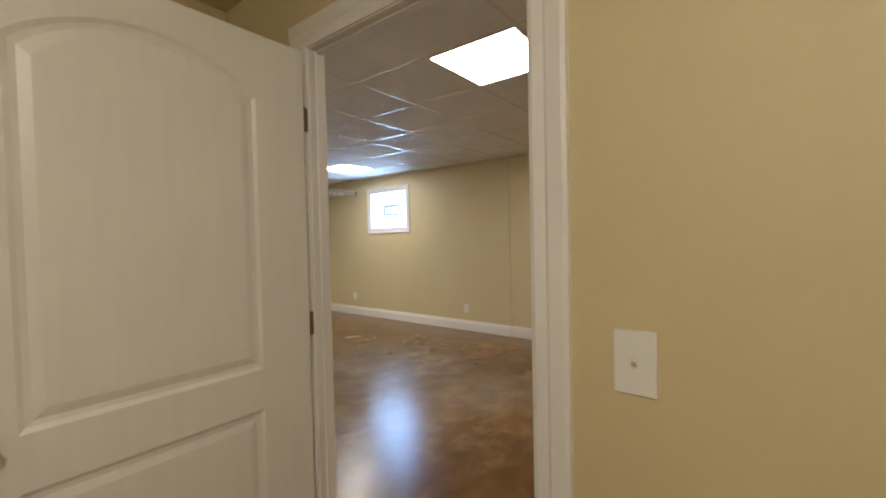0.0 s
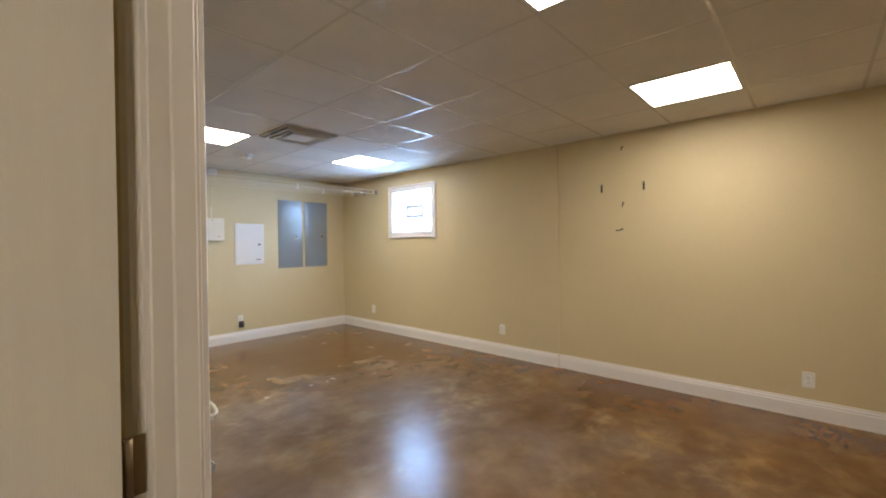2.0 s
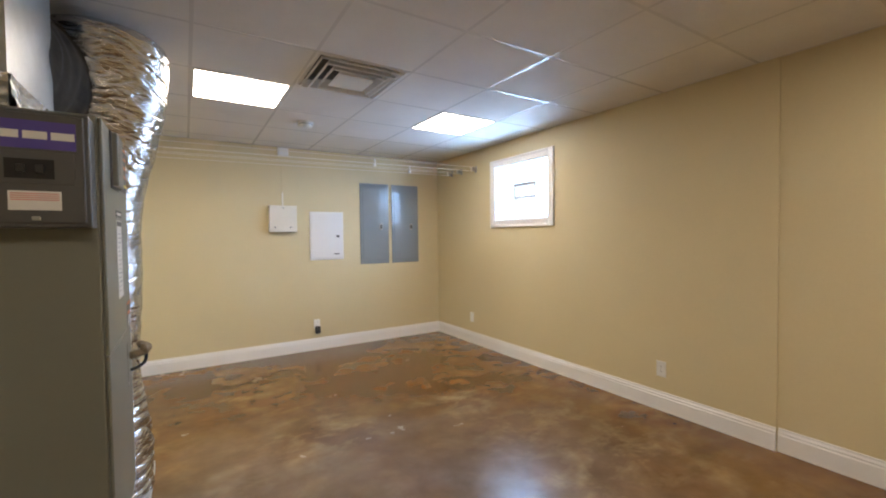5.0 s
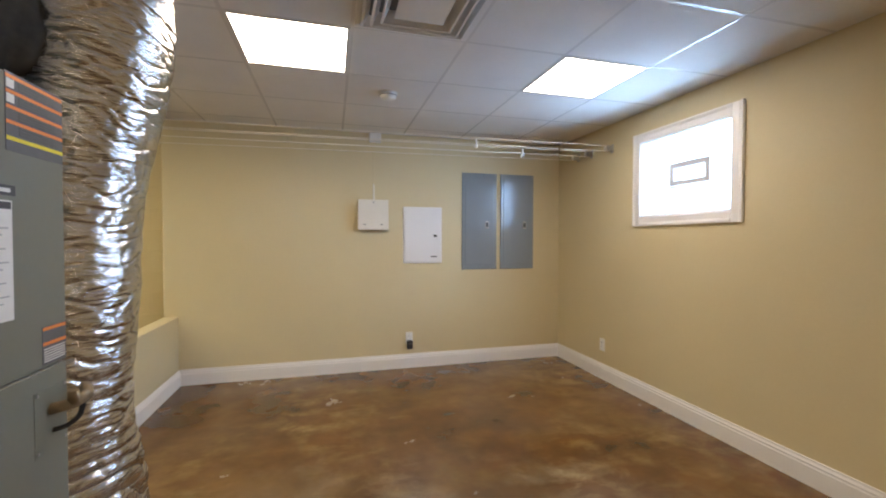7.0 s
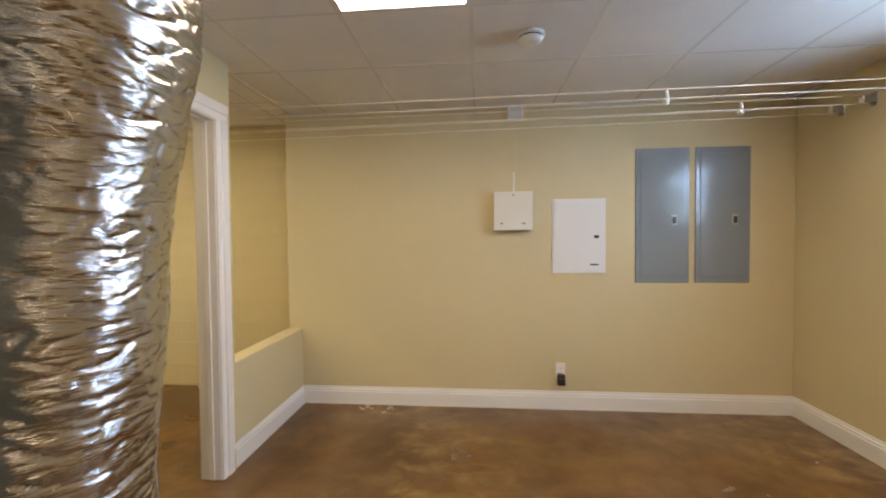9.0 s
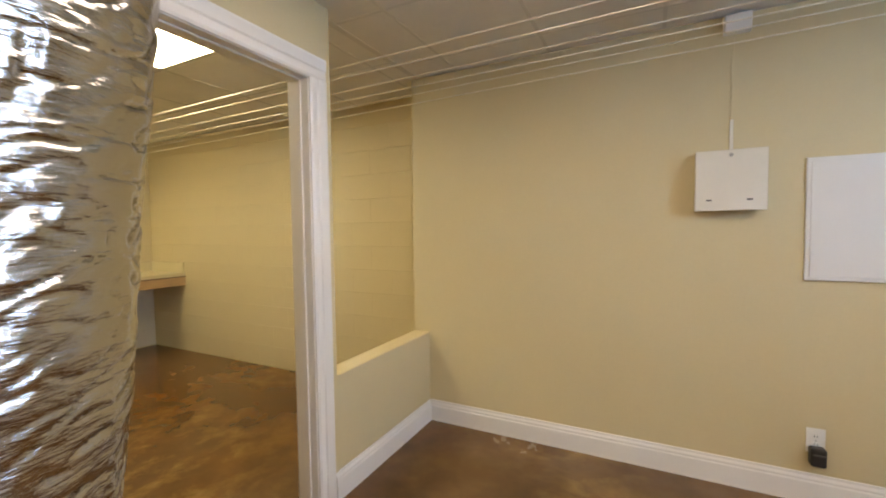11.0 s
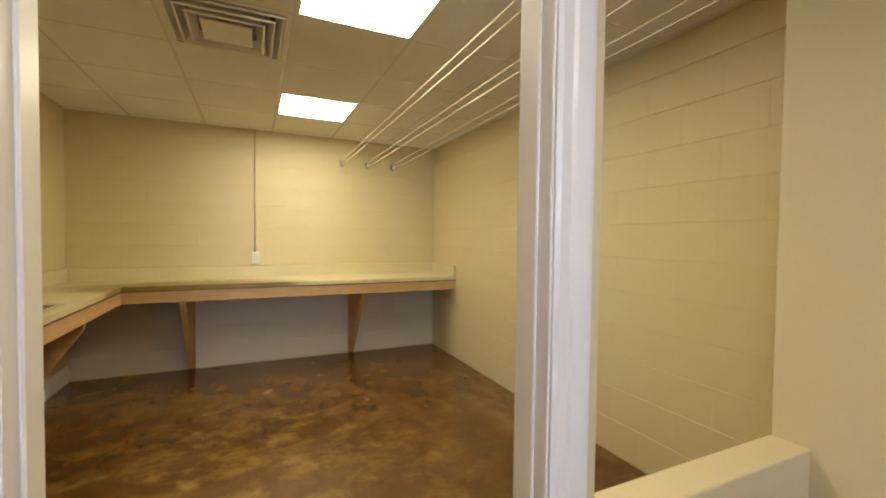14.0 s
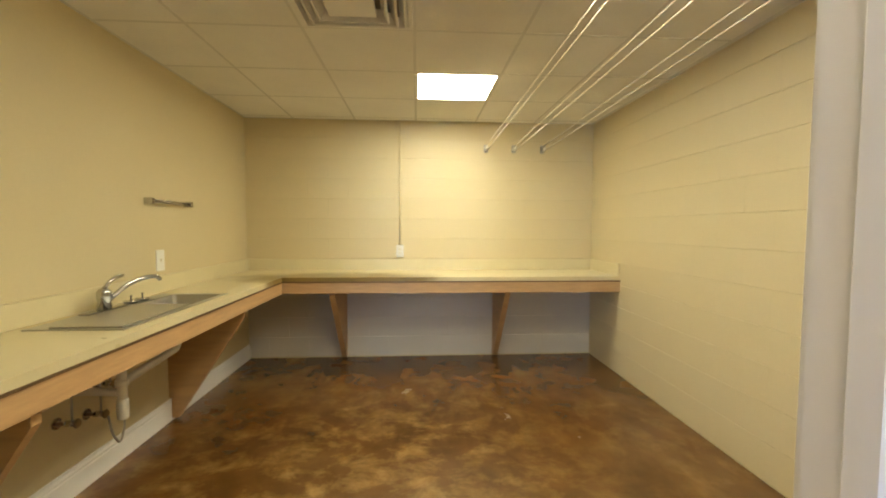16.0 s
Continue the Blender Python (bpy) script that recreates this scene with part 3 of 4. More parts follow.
part("globe", lathe([(0.135, -0.024), (0.13, -0.06), (0.10, -0.09), (0.05, -0.105), (0.0, -0.108)], 28), M_HALLFILL, hall_fill)


# ---- ceiling fixtures ----
def troffer(m, group, lens):
    root = thing("ceiling_light_panel", "square lay-in ceiling light with a glowing white diffuser", "ceiling light", m, group)
    a, b = 0.297, 0.281
    bm = bmesh.new()
    for r in ((-a, a, -a, -b), (-a, a, b, a), (-a, -b, -b, b), (b, a, -b, b)):
        box(*r, -0.003, 0.010, bm=bm)
    part("frame", bm, M_TEE, root)
    part("diffuser", box(-b, b, -b, b, 0.0, 0.006), lens, root, "glowing white prismatic diffuser")
    part("housing", box(-a, a, -a, a, 0.011, 0.065), M_WHITEBOX, root)
    return root


first = None
for x, y in MAIN_LIGHTS:
    first = troffer(pose(x, y, CEIL), "lay-in lights of the large room", M_LENS) if first is None else copy_thing(first, pose(x, y, CEIL)) and first
first = None
for x, y in LAUNDRY_LIGHTS:
    first = troffer(pose(x, y, CEIL), "lay-in lights of the laundry", M_LAUNDRYLENS) if first is None else copy_thing(first, pose(x, y, CEIL)) and first


def diffuser_vent(m):
    """Square stepped-cone air diffuser in its tile."""
    root = thing("ceiling_vent", "square white louvred ceiling air diffuser with stepped cones", "air vent", m, "ceiling air diffusers")
    a = 0.298

    def cone(r0, z0, r1, z1, lip):
        bm = bmesh.new()
        rings = []
        for r, z in ((r0, z0), (r0, z0 - 0.003), (r1 + lip, z1 - 0.003), (r1, z1 - 0.003), (r1, z1), (r1 + lip, z1 + 0.002), (r0 - 0.003, z0 + 0.002)):
            rings.append([bm.verts.new((sx * r, sy * r, z)) for sx, sy in ((-1, -1), (1, -1), (1, 1), (-1, 1))])
        for p, q in zip(rings, rings[1:] + rings[:1]):
            for k in range(4):
                bm.faces.new((p[k], p[(k + 1) % 4], q[(k + 1) % 4], q[k]))
        bmesh.ops.recalc_face_normals(bm, faces=bm.faces)
        # rolled lip along the lower rim
        w, q = 0.012, z0 - 0.0035
        for r in ((-r0, r0, -r0 - w, -r0), (-r0, r0, r0, r0 + w), (-r0 - w, -r0, -r0 - w, r0 + w), (r0, r0 + w, -r0 - w, r0 + w)):
            box(*r, q - 0.006, q + 0.004, 0.0015, bm=bm)
        return bm

    bm = bmesh.new()
    for r in ((-a, a, -a, -0.272), (-a, a, 0.272, a), (-a, -0.272, -0.272, 0.272), (0.272, a, -0.272, 0.272)):
        box(*r, -0.003, 0.006, 0.0015, bm=bm)
    part("frame", bm, M_VENT, root)
    part("cone", cone(0.256, -0.006, 0.228, 0.030, 0.003), M_VENT, root)
    part("cone", cone(0.212, -0.018, 0.184, 0.028, 0.003), M_VENT, root)
    part("cone", cone(0.166, -0.024, 0.140, 0.022, 0.003), M_VENT, root)
    part("face_plate", prism([(-0.122, -0.030), (0.122, -0.030), (0.108, -0.010), (-0.108, -0.010)], "y", -0.118, 0.118, bevel=0.003), M_VENT, root)
    for x in (-0.09, 0.09):
        part("hanger", box(x - 0.004, x + 0.004, -0.010, 0.010, -0.011, 0.036), M_THROAT, root)
    part("throat", box(-0.245, 0.245, -0.245, 0.245, 0.034, 0.066), M_THROAT, root, "dark grey duct throat")
    return root


v = diffuser_vent(pose(*MAIN_VENT, CEIL))
copy_thing(v, pose(*LAUNDRY_VENT, CEIL))

smoke = thing("smoke_detector", "round white smoke detector under the ceiling tiles", "smoke detector", pose(2.735, 5.44, CEIL - 0.001))
part("base", lathe([(0.070, 0.0), (0.070, -0.010), (0.062, -0.013)], 28), M_PLASTIC, smoke)
part("body", lathe([(0.060, -0.012), (0.062, -0.026), (0.054, -0.040), (0.030, -0.047), (0.0, -0.048)], 28), M_PLASTIC, smoke)
part("grille", lathe([(0.0635, -0.018), (0.0635, -0.023)], 28), M_DARK, smoke)


# ---- window ----
def glass_block_window():
    root = tagged(new("window_1"), "white trimmed glass block basement window with a small grey vent", "window", kind="structure")
    y0, y1, z0, z1 = WIN
    # picture-frame trim, proud of the wall
    w = 0.083
    prof = [(0, 0), (0, 0.012), (0.012, 0.018), (w - 0.03, 0.014), (w - 0.012, 0.022), (w, 0.020), (w, 0)]
    frame_ob = part("window_frame", prism([(XE - d, y0 - u) for u, d in prof], "z", z0 - w, z1 + w), M_TRIM, root)
    part("window_frame", prism([(XE - d, y1 + u) for u, d in prof], "z", z0 - w, z1 + w), M_TRIM, root)
    part("window_frame", prism([(XE - d, z1 + u) for u, d in prof], "y", y0, y1), M_TRIM, root)
    part("window_frame", prism([(XE - d, z0 - u) for u, d in prof], "y", y0, y1), M_TRIM, root)
    # reveal lining
    part("reveal", box(XE, 4.895, y0, y0 + 0.008, z0, z1), M_TRIM, root)
    part("reveal", box(XE, 4.895, y1 - 0.008, y1, z0, z1), M_TRIM, root)
    part("reveal", box(XE, 4.895, y0 + 0.008, y1 - 0.008, z1 - 0.008, z1), M_TRIM, root)
    part("window_sill", box(XE, 4.895, y0 + 0.008, y1 - 0.008, z0, z0 + 0.008), M_TRIM, root)
    # blocks, with the vent in place of the two middle ones
    bw, bh = (y1 - y0) / 4, (z1 - z0) / 3
    me = None
    for i in range(4):
        for j in range(3):
            if j == 1 and i in (1, 2):
                continue
            if me is None:
                ob = part("glass_block", box(-0.035, 0.035, -bw / 2 + 0.004, bw / 2 - 0.004, -bh / 2 + 0.004, bh / 2 - 0.004, 0.008, seg=2), M_GLASS, root)
                me = ob.data
            else:
                ob = new("glass_block", me)
                ob.parent = root
            ob.location = (4.895 + 0.036, y0 + bw * (i + 0.5), z0 + bh * (j + 0.5))
            ob.visible_shadow = False
    yc0, yc1, zc0, zc1 = 4.672, 5.020, 1.762, 1.930
    vent = part("vent_frame", boxes((4.874, 4.960, yc0, yc1, zc1 - 0.034, zc1), (4.874, 4.960, yc0, yc1, zc0, zc0 + 0.034),
                                    (4.874, 4.960, yc0, yc0 + 0.034, zc0 + 0.034, zc1 - 0.034), (4.874, 4.960, yc1 - 0.034, yc1, zc0 + 0.034, zc1 - 0.034)), M_VENTFRAME, root, "grey vinyl hopper vent frame")
    p = part("vent_pane", box(4.915, 4.919, yc0 + 0.034, yc1 - 0.034, zc0 + 0.034, zc1 - 0.034), M_GLASS, vent)
    p.visible_shadow = False
    return root


glass_block_window()
setting("ground", box(5.10, 45, -30, 40, 0.9, 1.30), M_OUT, "pale concrete ground outside the window", "ground")


# ---- electrical things on the north wall ----
def breaker_panel(x0, x1, latch_x, label):
    root = thing("breaker_panel", label, "electrical panel", pose((x0 + x1) / 2, YN, 1.022), "grey breaker panels")
    h, w = 1.046, (x1 - x0) / 2
    part("cover", box(-w, w, -0.010, 0.002, 0, h, 0.003), M_PANEL, root)
    d = part("door", box(-w + 0.035, w - 0.035, -0.015, -0.0095, 0.05, h - 0.05, 0.002), M_PANEL, root)
    part("latch", box(latch_x - 0.021, latch_x + 0.021, -0.022, -0.0148, 0.445, 0.525, 0.003), M_STEEL, d, "steel flush latch")
    part("latch_grip", box(latch_x - 0.013, latch_x + 0.013, -0.030, -0.0218, 0.460, 0.512, 0.002), M_BLACK, d)
    for z in (0.02, h - 0.02):
        for x in (-w + 0.018, w - 0.018):
            part("screw", tube([(x, -0.0098, z), (x, -0.0125, z)], 0.005, 10), M_STEEL, root)
    return root


bp = breaker_panel(3.685, 4.086, 0.085, "flush grey enamelled breaker panel with a closed door")
copy_thing(bp, pose((4.130 + 4.532) / 2, YN, 1.022))

wp = thing("media_panel", "flush white enamelled structured wiring panel with a closed door", "wiring panel", pose(3.253, YN, 1.098))
part("cover", box(-0.207, 0.207, -0.012, 0.002, 0, 0.588, 0.003), M_WHITEBOX, wp)
wd = part("door", box(-0.190, 0.190, -0.017, -0.0115, 0.018, 0.570, 0.002), M_WHITEBOX, wp)
part("latch", box(0.115, 0.153, -0.021, -0.0168, 0.276, 0.300, 0.002), M_BLACK, wd, "black snap latch")
part("name_plate", box(0.085, 0.150, -0.0185, -0.0168, 0.062, 0.074), M_INK, wd)

alarm = thing("alarm_box", "small cream metal alarm box mounted on the wall", "alarm box", pose(2.734, YN, 1.445))
part("body", box(-0.147, 0.147, -0.075, 0.001, 0, 0.296, 0.003), M_IVORY, alarm)
ad = part("door", box(-0.150, 0.150, -0.081, -0.0752, -0.003, 0.299, 0.002), M_IVORY, alarm)
part("lock", tube([(0.0, -0.081, 0.272), (0.0, -0.087, 0.272)], 0.009, 14), M_STEEL, ad)
for x in (-0.09, 0.08):
    part("vent_slot", box(x - 0.012, x + 0.012, -0.0822, -0.0808, 0.046, 0.054), M_INK, ad)
part("cable_clip", box(0.052, 0.095, -0.03, 0.0, 0.2962, 0.304), M_STEEL, alarm)

race = thing("cable_raceway", "narrow painted cable raceway rising from the alarm box", "raceway", pose(2.744, YN, 1.741))
part("channel", box(-0.006, 0.006, -0.003, 0.001, 0.16, 0.585, 0.001), M_WALL, race)
part("sleeve", box(-0.008, 0.008, -0.008, 0.001, 0, 0.165, 0.002), M_IVORY, race, "short cream cable sleeve")
jb = thing("junction_box", "small white plastic junction box below the ceiling", "junction box", pose(2.757, YN, 2.328))
part("body", box(-0.058, 0.058, -0.045, 0.001, 0, 0.088, 0.004, seg=2), M_PLASTIC, jb)
part("cover", box(-0.054, 0.054, -0.050, -0.0452, 0.004, 0.084, 0.003), M_PLASTIC, jb)

po = wall_plate("wall_outlet", "white duplex outlet with a black adapter plugged in", "outlet", pose(3.110, YN - 0.001, 0.315), "outlet")
plug = thing("power_adapter", "small black plug-in power adapter in the outlet", "power adapter", pose(3.110, YN - 0.010, 0.250))
part("body", box(-0.031, 0.031, -0.052, 0.0, -0.045, 0.045, 0.012, seg=3), M_BLACK, plug)
part("rib", box(-0.024, 0.024, -0.0545, -0.051, 0.012, 0.020, 0.001), M_BOXGREY, plug)


# ---- clotheslines ----
LINES = [(5.800, 5.690, 2.158, 2.195), (6.090, 6.005, 2.158, 2.205), (6.390, 6.230, 2.158, 2.210)]   # y at the west end, at the east end, z likewise


def pulley(m, label):
    root = thing("clothesline_pulley", label, "pulley", m, "clothesline wall pulleys")
    part("wall_plate", box(0.0, 0.006, -0.022, 0.022, -0.04, 0.04, 0.003), M_STEEL, root)
    part("bracket", boxes((0.004, 0.07, -0.017, -0.013, -0.022, 0.022), (0.004, 0.07, 0.013, 0.017, -0.022, 0.022)), M_STEEL, root)
    part("wheel", tube([(0.055, -0.011, 0), (0.055, -0.006, 0), (0.055, 0.006, 0), (0.055, 0.011, 0)], [0.029, 0.023, 0.023, 0.029], 18), M_IVORY, root)
    return root


west = east = None
for yw, ye, zw, ze in LINES:
    mw, m_e = pose(XL, yw, zw), pose(XE, ye, ze, 0, 0, 180)
    west = pulley(mw, "small zinc clothesline pulley screwed to the wall") if west is None else copy_thing(west, mw) and west
    copy_thing(west, m_e)
    root = thing("clothesline", "taut double white clothesline cord across both rooms", "clothesline", pose((XL + XE) / 2, (yw + ye) / 2, (zw + ze) / 2), "double clotheslines")
    n, L = 40, XE - XL - 0.12
    for s in (1, -1):
        pts = []
        for i in range(n + 1):
            u = i / n - 0.5
            sag = (-0.004 if s > 0 else -0.010) * (1 - 4 * u * u)
            pts.append((u * L, u * (ye - yw), u * (ze - zw) + s * 0.025 + sag))
        part("cord", tube(pts, 0.0028, 6), M_ROPE, root)
    wx = {5.690: (3.52,), 6.005: (4.10,), 6.230: ()}[ye]
    for x in wx:
        u = (x - (XL + XE) / 2) / L
        c = (u * L, u * (ye - yw), u * (ze - zw) - 0.02)
        sp = part("spacer", tube([(c[0], c[1], c[2] - 0.034), (c[0] + 0.006, c[1], c[2]), (c[0], c[1], c[2] + 0.036)], 0.008, 10), M_PLASTIC, root, "white plastic line spacer")
        part("spacer_roller", tube([(c[0] - 0.012, c[1], c[2] - 0.026), (c[0] + 0.012, c[1], c[2] - 0.026)], 0.014, 12), M_PLASTIC, sp)

# hooks left in the east wall
for y, z, kind in ((1.919, 2.287, 0), (2.126, 1.902, 1), (1.727, 1.894, 1), (1.911, 1.740, 0), (1.922, 1.489, 2)):
    m = pose(XE2, y, z)
    hk = thing("wall_hook", ("dark steel screw hook in the tan wall", "dark steel vertical bracket strip screwed to the wall", "dark steel screw with a loose bent wire")[kind], "wall hook", m, "hooks on the east wall")
    if kind == 1:
        part("strip", box(-0.010, 0.0, -0.008, 0.008, -0.040, 0.040, 0.002), M_BLACK, hk)
        part("screw", tube([(-0.010, 0, 0.026), (-0.014, 0, 0.026)], 0.005, 8), M_STEEL, hk)
    else:
        part("shank", tube([(0.0, 0, 0), (-0.026, 0, 0.002)], 0.007, 8), M_BLACK, hk)
        tail = [(-0.024, 0, 0.002), (-0.034, 0.002, -0.016), (-0.026, 0.006, -0.034)] if kind == 0 else [(-0.024, 0, 0.0), (-0.034, 0.03, -0.016), (-0.036, 0.055, -0.010)]
        part("hook", tube(bend(tail, 0.02), 0.005, 8), M_BLACK, hk)


# ---- air handler corner ----
UX0, UX1, UY0, UY1, UZ0, UZ1 = 1.018, 1.553, 3.265, 3.872, 0.265, 1.765


def air_handler():
    root = thing("air_handler", "grey-green upright air handler cabinet with warning labels, standing by the wall", "air handler", pose(UX0, UY0, 0))
    W, D, H0, H1 = UX1 - UX0, UY1 - UY0, UZ0, UZ1
    part("cabinet", box(0, W - 0.012, 0, D, H0, H1, 0.006, seg=2), M_CABINET, root)
    part("return_box", box(0.008, W - 0.02, 0.008, D - 0.008, 0.03, H0 - 0.004, 0.003), M_GALV, root, "galvanised return air box below the cabinet")
    part("drain_pan", boxes((-0.02, W + 0.05, -0.05, D + 0.05, 0.0, 0.006), (-0.02, W + 0.05, -0.05, -0.045, 0.006, 0.045), (-0.02, W + 0.05, D + 0.045, D + 0.05, 0.006, 0.045), (W + 0.045, W + 0.05, -0.045, D + 0.045, 0.006, 0.045)), M_GALV, root, "shallow galvanised drain pan")
    # south side seam with crinkled tape
    part("seam_tape", box(-0.002, W - 0.008, -0.003, 0.004, H0 - 0.010, H0 + 0.008, 0.001), M_TAPE, root, "crinkled foil tape over the seam")
    # front: two lift-off panels
    up = part("upper_panel", box(W - 0.0115, W, 0.006, D - 0.006, 0.984, H1 - 0.006, 0.004, seg=2), M_CABINET, root)
    low = part("lower_panel", box(W - 0.0115, W, 0.006, D - 0.006, H0 + 0.006, 0.980, 0.004, seg=2), M_CABINET, root)
    f = W + 0.0012

    def tag(name, y0, y1, z0, z1, m, parent, k=0, label=""):
        return part(name, box(f - 0.002 + k * 0.0006, f + k * 0.0006, y0 - UY0, y1 - UY0, z0, z1), m, parent, label)

    ctl = part("control_cover", box(W, W + 0.022, 3.435 - UY0, 3.585 - UY0, 1.560, 1.752, 0.006, seg=2), M_CABINET, up, "grey raised control cover with a dark surround")
    part("cover_gasket", box(W - 0.002, W + 0.006, 3.425 - UY0, 3.590 - UY0, 1.552, 1.760, 0.003), M_BOXGREY, ctl)
    part("cover_recess", box(W + 0.0215, W + 0.0230, 3.470 - UY0, 3.550 - UY0, 1.600, 1.710, 0.0005), M_CABINET, ctl)
    w1 = tag("warning_label", 3.640, 3.862, 1.565, 1.762, M_LABEL, up, 0, "black warning label with orange and yellow bars")
    for i, z in enumerate((1.752, 1.714, 1.676, 1.638)):
        tag("label_bar", 3.642, 3.860, z - 0.005, z + 0.004, M_ORANGE, w1, 1)
    tag("label_bar", 3.642, 3.860, 1.592, 1.602, M_YELLOW, w1, 1)
    for z in (1.735, 1.698):
        tag("label_bar", 3.644, 3.670, z - 0.012, z + 0.010, M_PAPER, w1, 1)
    for z in (1.733, 1.695, 1.657, 1.620):
        for k in range(3):
            tag("print_line", 3.685, 3.685 + 0.15 - 0.02 * k, z - 0.010 + 0.008 * k, z - 0.007 + 0.008 * k, M_BOXGREY, w1, 2)
    bd = tag("maker_plate", 3.525, 3.668, 1.452, 1.478, M_INK, up)
    tag("print_line", 3.545, 3.650, 1.460, 1.470, M_PAPER, bd, 1)
    sh = tag("data_sheet", 3.530, 3.655, 1.140, 1.440, M_PAPER, up, 0, "white printed data sheet")
    tag("print_line", 3.534, 3.651, 1.418, 1.436, M_INK, sh, 1)
    for k in range(14):
        tag("print_line", 3.540, 3.540 + 0.10 * (0.6 + 0.4 * ((k * 7) % 5) / 4), 1.165 + 0.017 * k, 1.169 + 0.017 * k, M_FAINT, sh, 1)
    w2 = tag("warning_label", 3.758, 3.862, 0.992, 1.098, M_LABEL, up, 0, "small grey warning label with orange bars")
    tag("label_bar", 3.760, 3.860, 1.087, 1.096, M_ORANGE, w2, 1)
    tag("label_bar", 3.760, 3.860, 1.045, 1.054, M_ORANGE, w2, 1)
    for k in range(6):
        tag("print_line", 3.764, 3.855, 0.998 + 0.007 * k, 1.001 + 0.007 * k, M_PAPER, w2, 1)
    # pipe connections low on the front
    plate = tag("pipe_plate", 3.720, 3.858, 0.745, 0.925, M_CABINET, low)
    for y, z in ((3.730, 0.915), (3.848, 0.915), (3.730, 0.756), (3.848, 0.756)):
        part("screw", tube([(f, y - UY0, z), (f + 0.003, y - UY0, z)], 0.005, 8), M_STEEL, plate)
    part("suction_line", tube(bend([(W - 0.002, 0.525, 0.858), (W + 0.052, 0.527, 0.868), (W + 0.068, 0.575, 0.880), (W + 0.03, 0.63, 0.885)], 0.03), 0.016, 14), M_INSUL, low, "tan insulated suction line")
    part("fitting", tube([(W + 0.050, 0.532, 0.868), (W + 0.052, 0.532, 0.905)], [0.016, 0.013], 12), M_COPPER, low, "brass valve fitting")
    part("liquid_line", tube(bend([(W - 0.002, 0.532, 0.795), (W + 0.028, 0.534, 0.800), (W + 0.056, 0.55, 0.820), (W + 0.058, 0.57, 0.865), (W + 0.03, 0.61, 0.880)], 0.025), 0.007, 10), M_BLACKINS, low, "thin black liquid line")
    # plenum with a cross-broken face
    p0, p1, q0, q1 = 0.020, 0.312, 0.035, D - 0.04
    bm = bmesh.new()
    z0, z1 = H1 - 0.002, CEIL + 0.03
    box(p0, p1, q0, q1, z0, z1, bm=bm)
    plen = part("plenum", bm, M_GALV, root, "galvanised sheet metal supply plenum")
    cr = bmesh.new()
    vs = [cr.verts.new(c) for c in ((p0 + 0.008, q0 - 0.0015, z0 + 0.085), (p1 - 0.006, q0 - 0.034, z0 + 0.085), ((p0 + p1) / 2 + 0.035, q0 - 0.002, z0 + 0.52), (p0 + 0.008, q0 + 0.002, z0 + 0.085), (p1 - 0.006, q0 + 0.002, z0 + 0.085), ((p0 + p1) / 2 + 0.035, q0 + 0.002, z0 + 0.52))]
    for f in ((0, 1, 2), (5, 4, 3), (0, 3, 4, 1), (1, 4, 5, 2), (2, 5, 3, 0)):
        cr.faces.new([vs[i] for i in f])
    bmesh.ops.recalc_face_normals(cr, faces=cr.faces)
    part("plenum_crease", cr, M_GALV, plen)
    part("plenum_edge", box(p1 - 0.004, p1 + 0.004, q0 - 0.006, q0 + 0.002, z0, z1), M_GALV, plen)
    # crinkled tape: a wavy skirt on the south and east faces, flaring out at the cabinet top
    for along, b0, b1 in (("x", p0 - 0.004, p1 + 0.006), ("y", q0 - 0.006, q1)):
        tp, cols, rows_n = bmesh.new(), 60, 12
        grid = []
        for i in range(cols + 1):
            u = b0 + (b1 - b0) * i / cols
            col = []
            for j in range(rows_n + 1):
                v = j / rows_n
                d = 0.006 + 0.018 * (1 - v) ** 3 + 0.0025 * noise.noise(Vector((u * 16, v * 7, 3.0))) + 0.0010 * noise.noise(Vector((u * 60, v * 12, 9.0))) + 0.006 * abs(math.sin(8 * v + 0.9 * noise.noise(Vector((u * 9, 1.0, 2.0)))))
                z = z0 + 0.004 + (0.098 + 0.008 * noise.noise(Vector((u * 14, 5.0, 0)))) * v
                col.append(tp.verts.new((u, q0 - d, z) if along == "x" else (p1 + d, u, z)))
            grid.append(col)
        back = [[tp.verts.new((c.co.x, q0 + 0.002, c.co.z) if along == "x" else (p1 - 0.002, c.co.y, c.co.z)) for c in (col[0], col[-1])] for col in grid]
        for i in range(cols):
            for j in range(rows_n):
                tp.faces.new((grid[i][j], grid[i + 1][j], grid[i + 1][j + 1], grid[i][j + 1]))
            tp.faces.new((back[i][0], back[i + 1][0], grid[i + 1][0], grid[i][0]))
            tp.faces.new((grid[i][-1], grid[i + 1][-1], back[i + 1][1], back[i][1]))
        bmesh.ops.recalc_face_normals(tp, faces=tp.faces)
        part("foil_tape", tp, M_TAPE, plen, "crinkled foil tape round the plenum base")
    return root


air_handler()


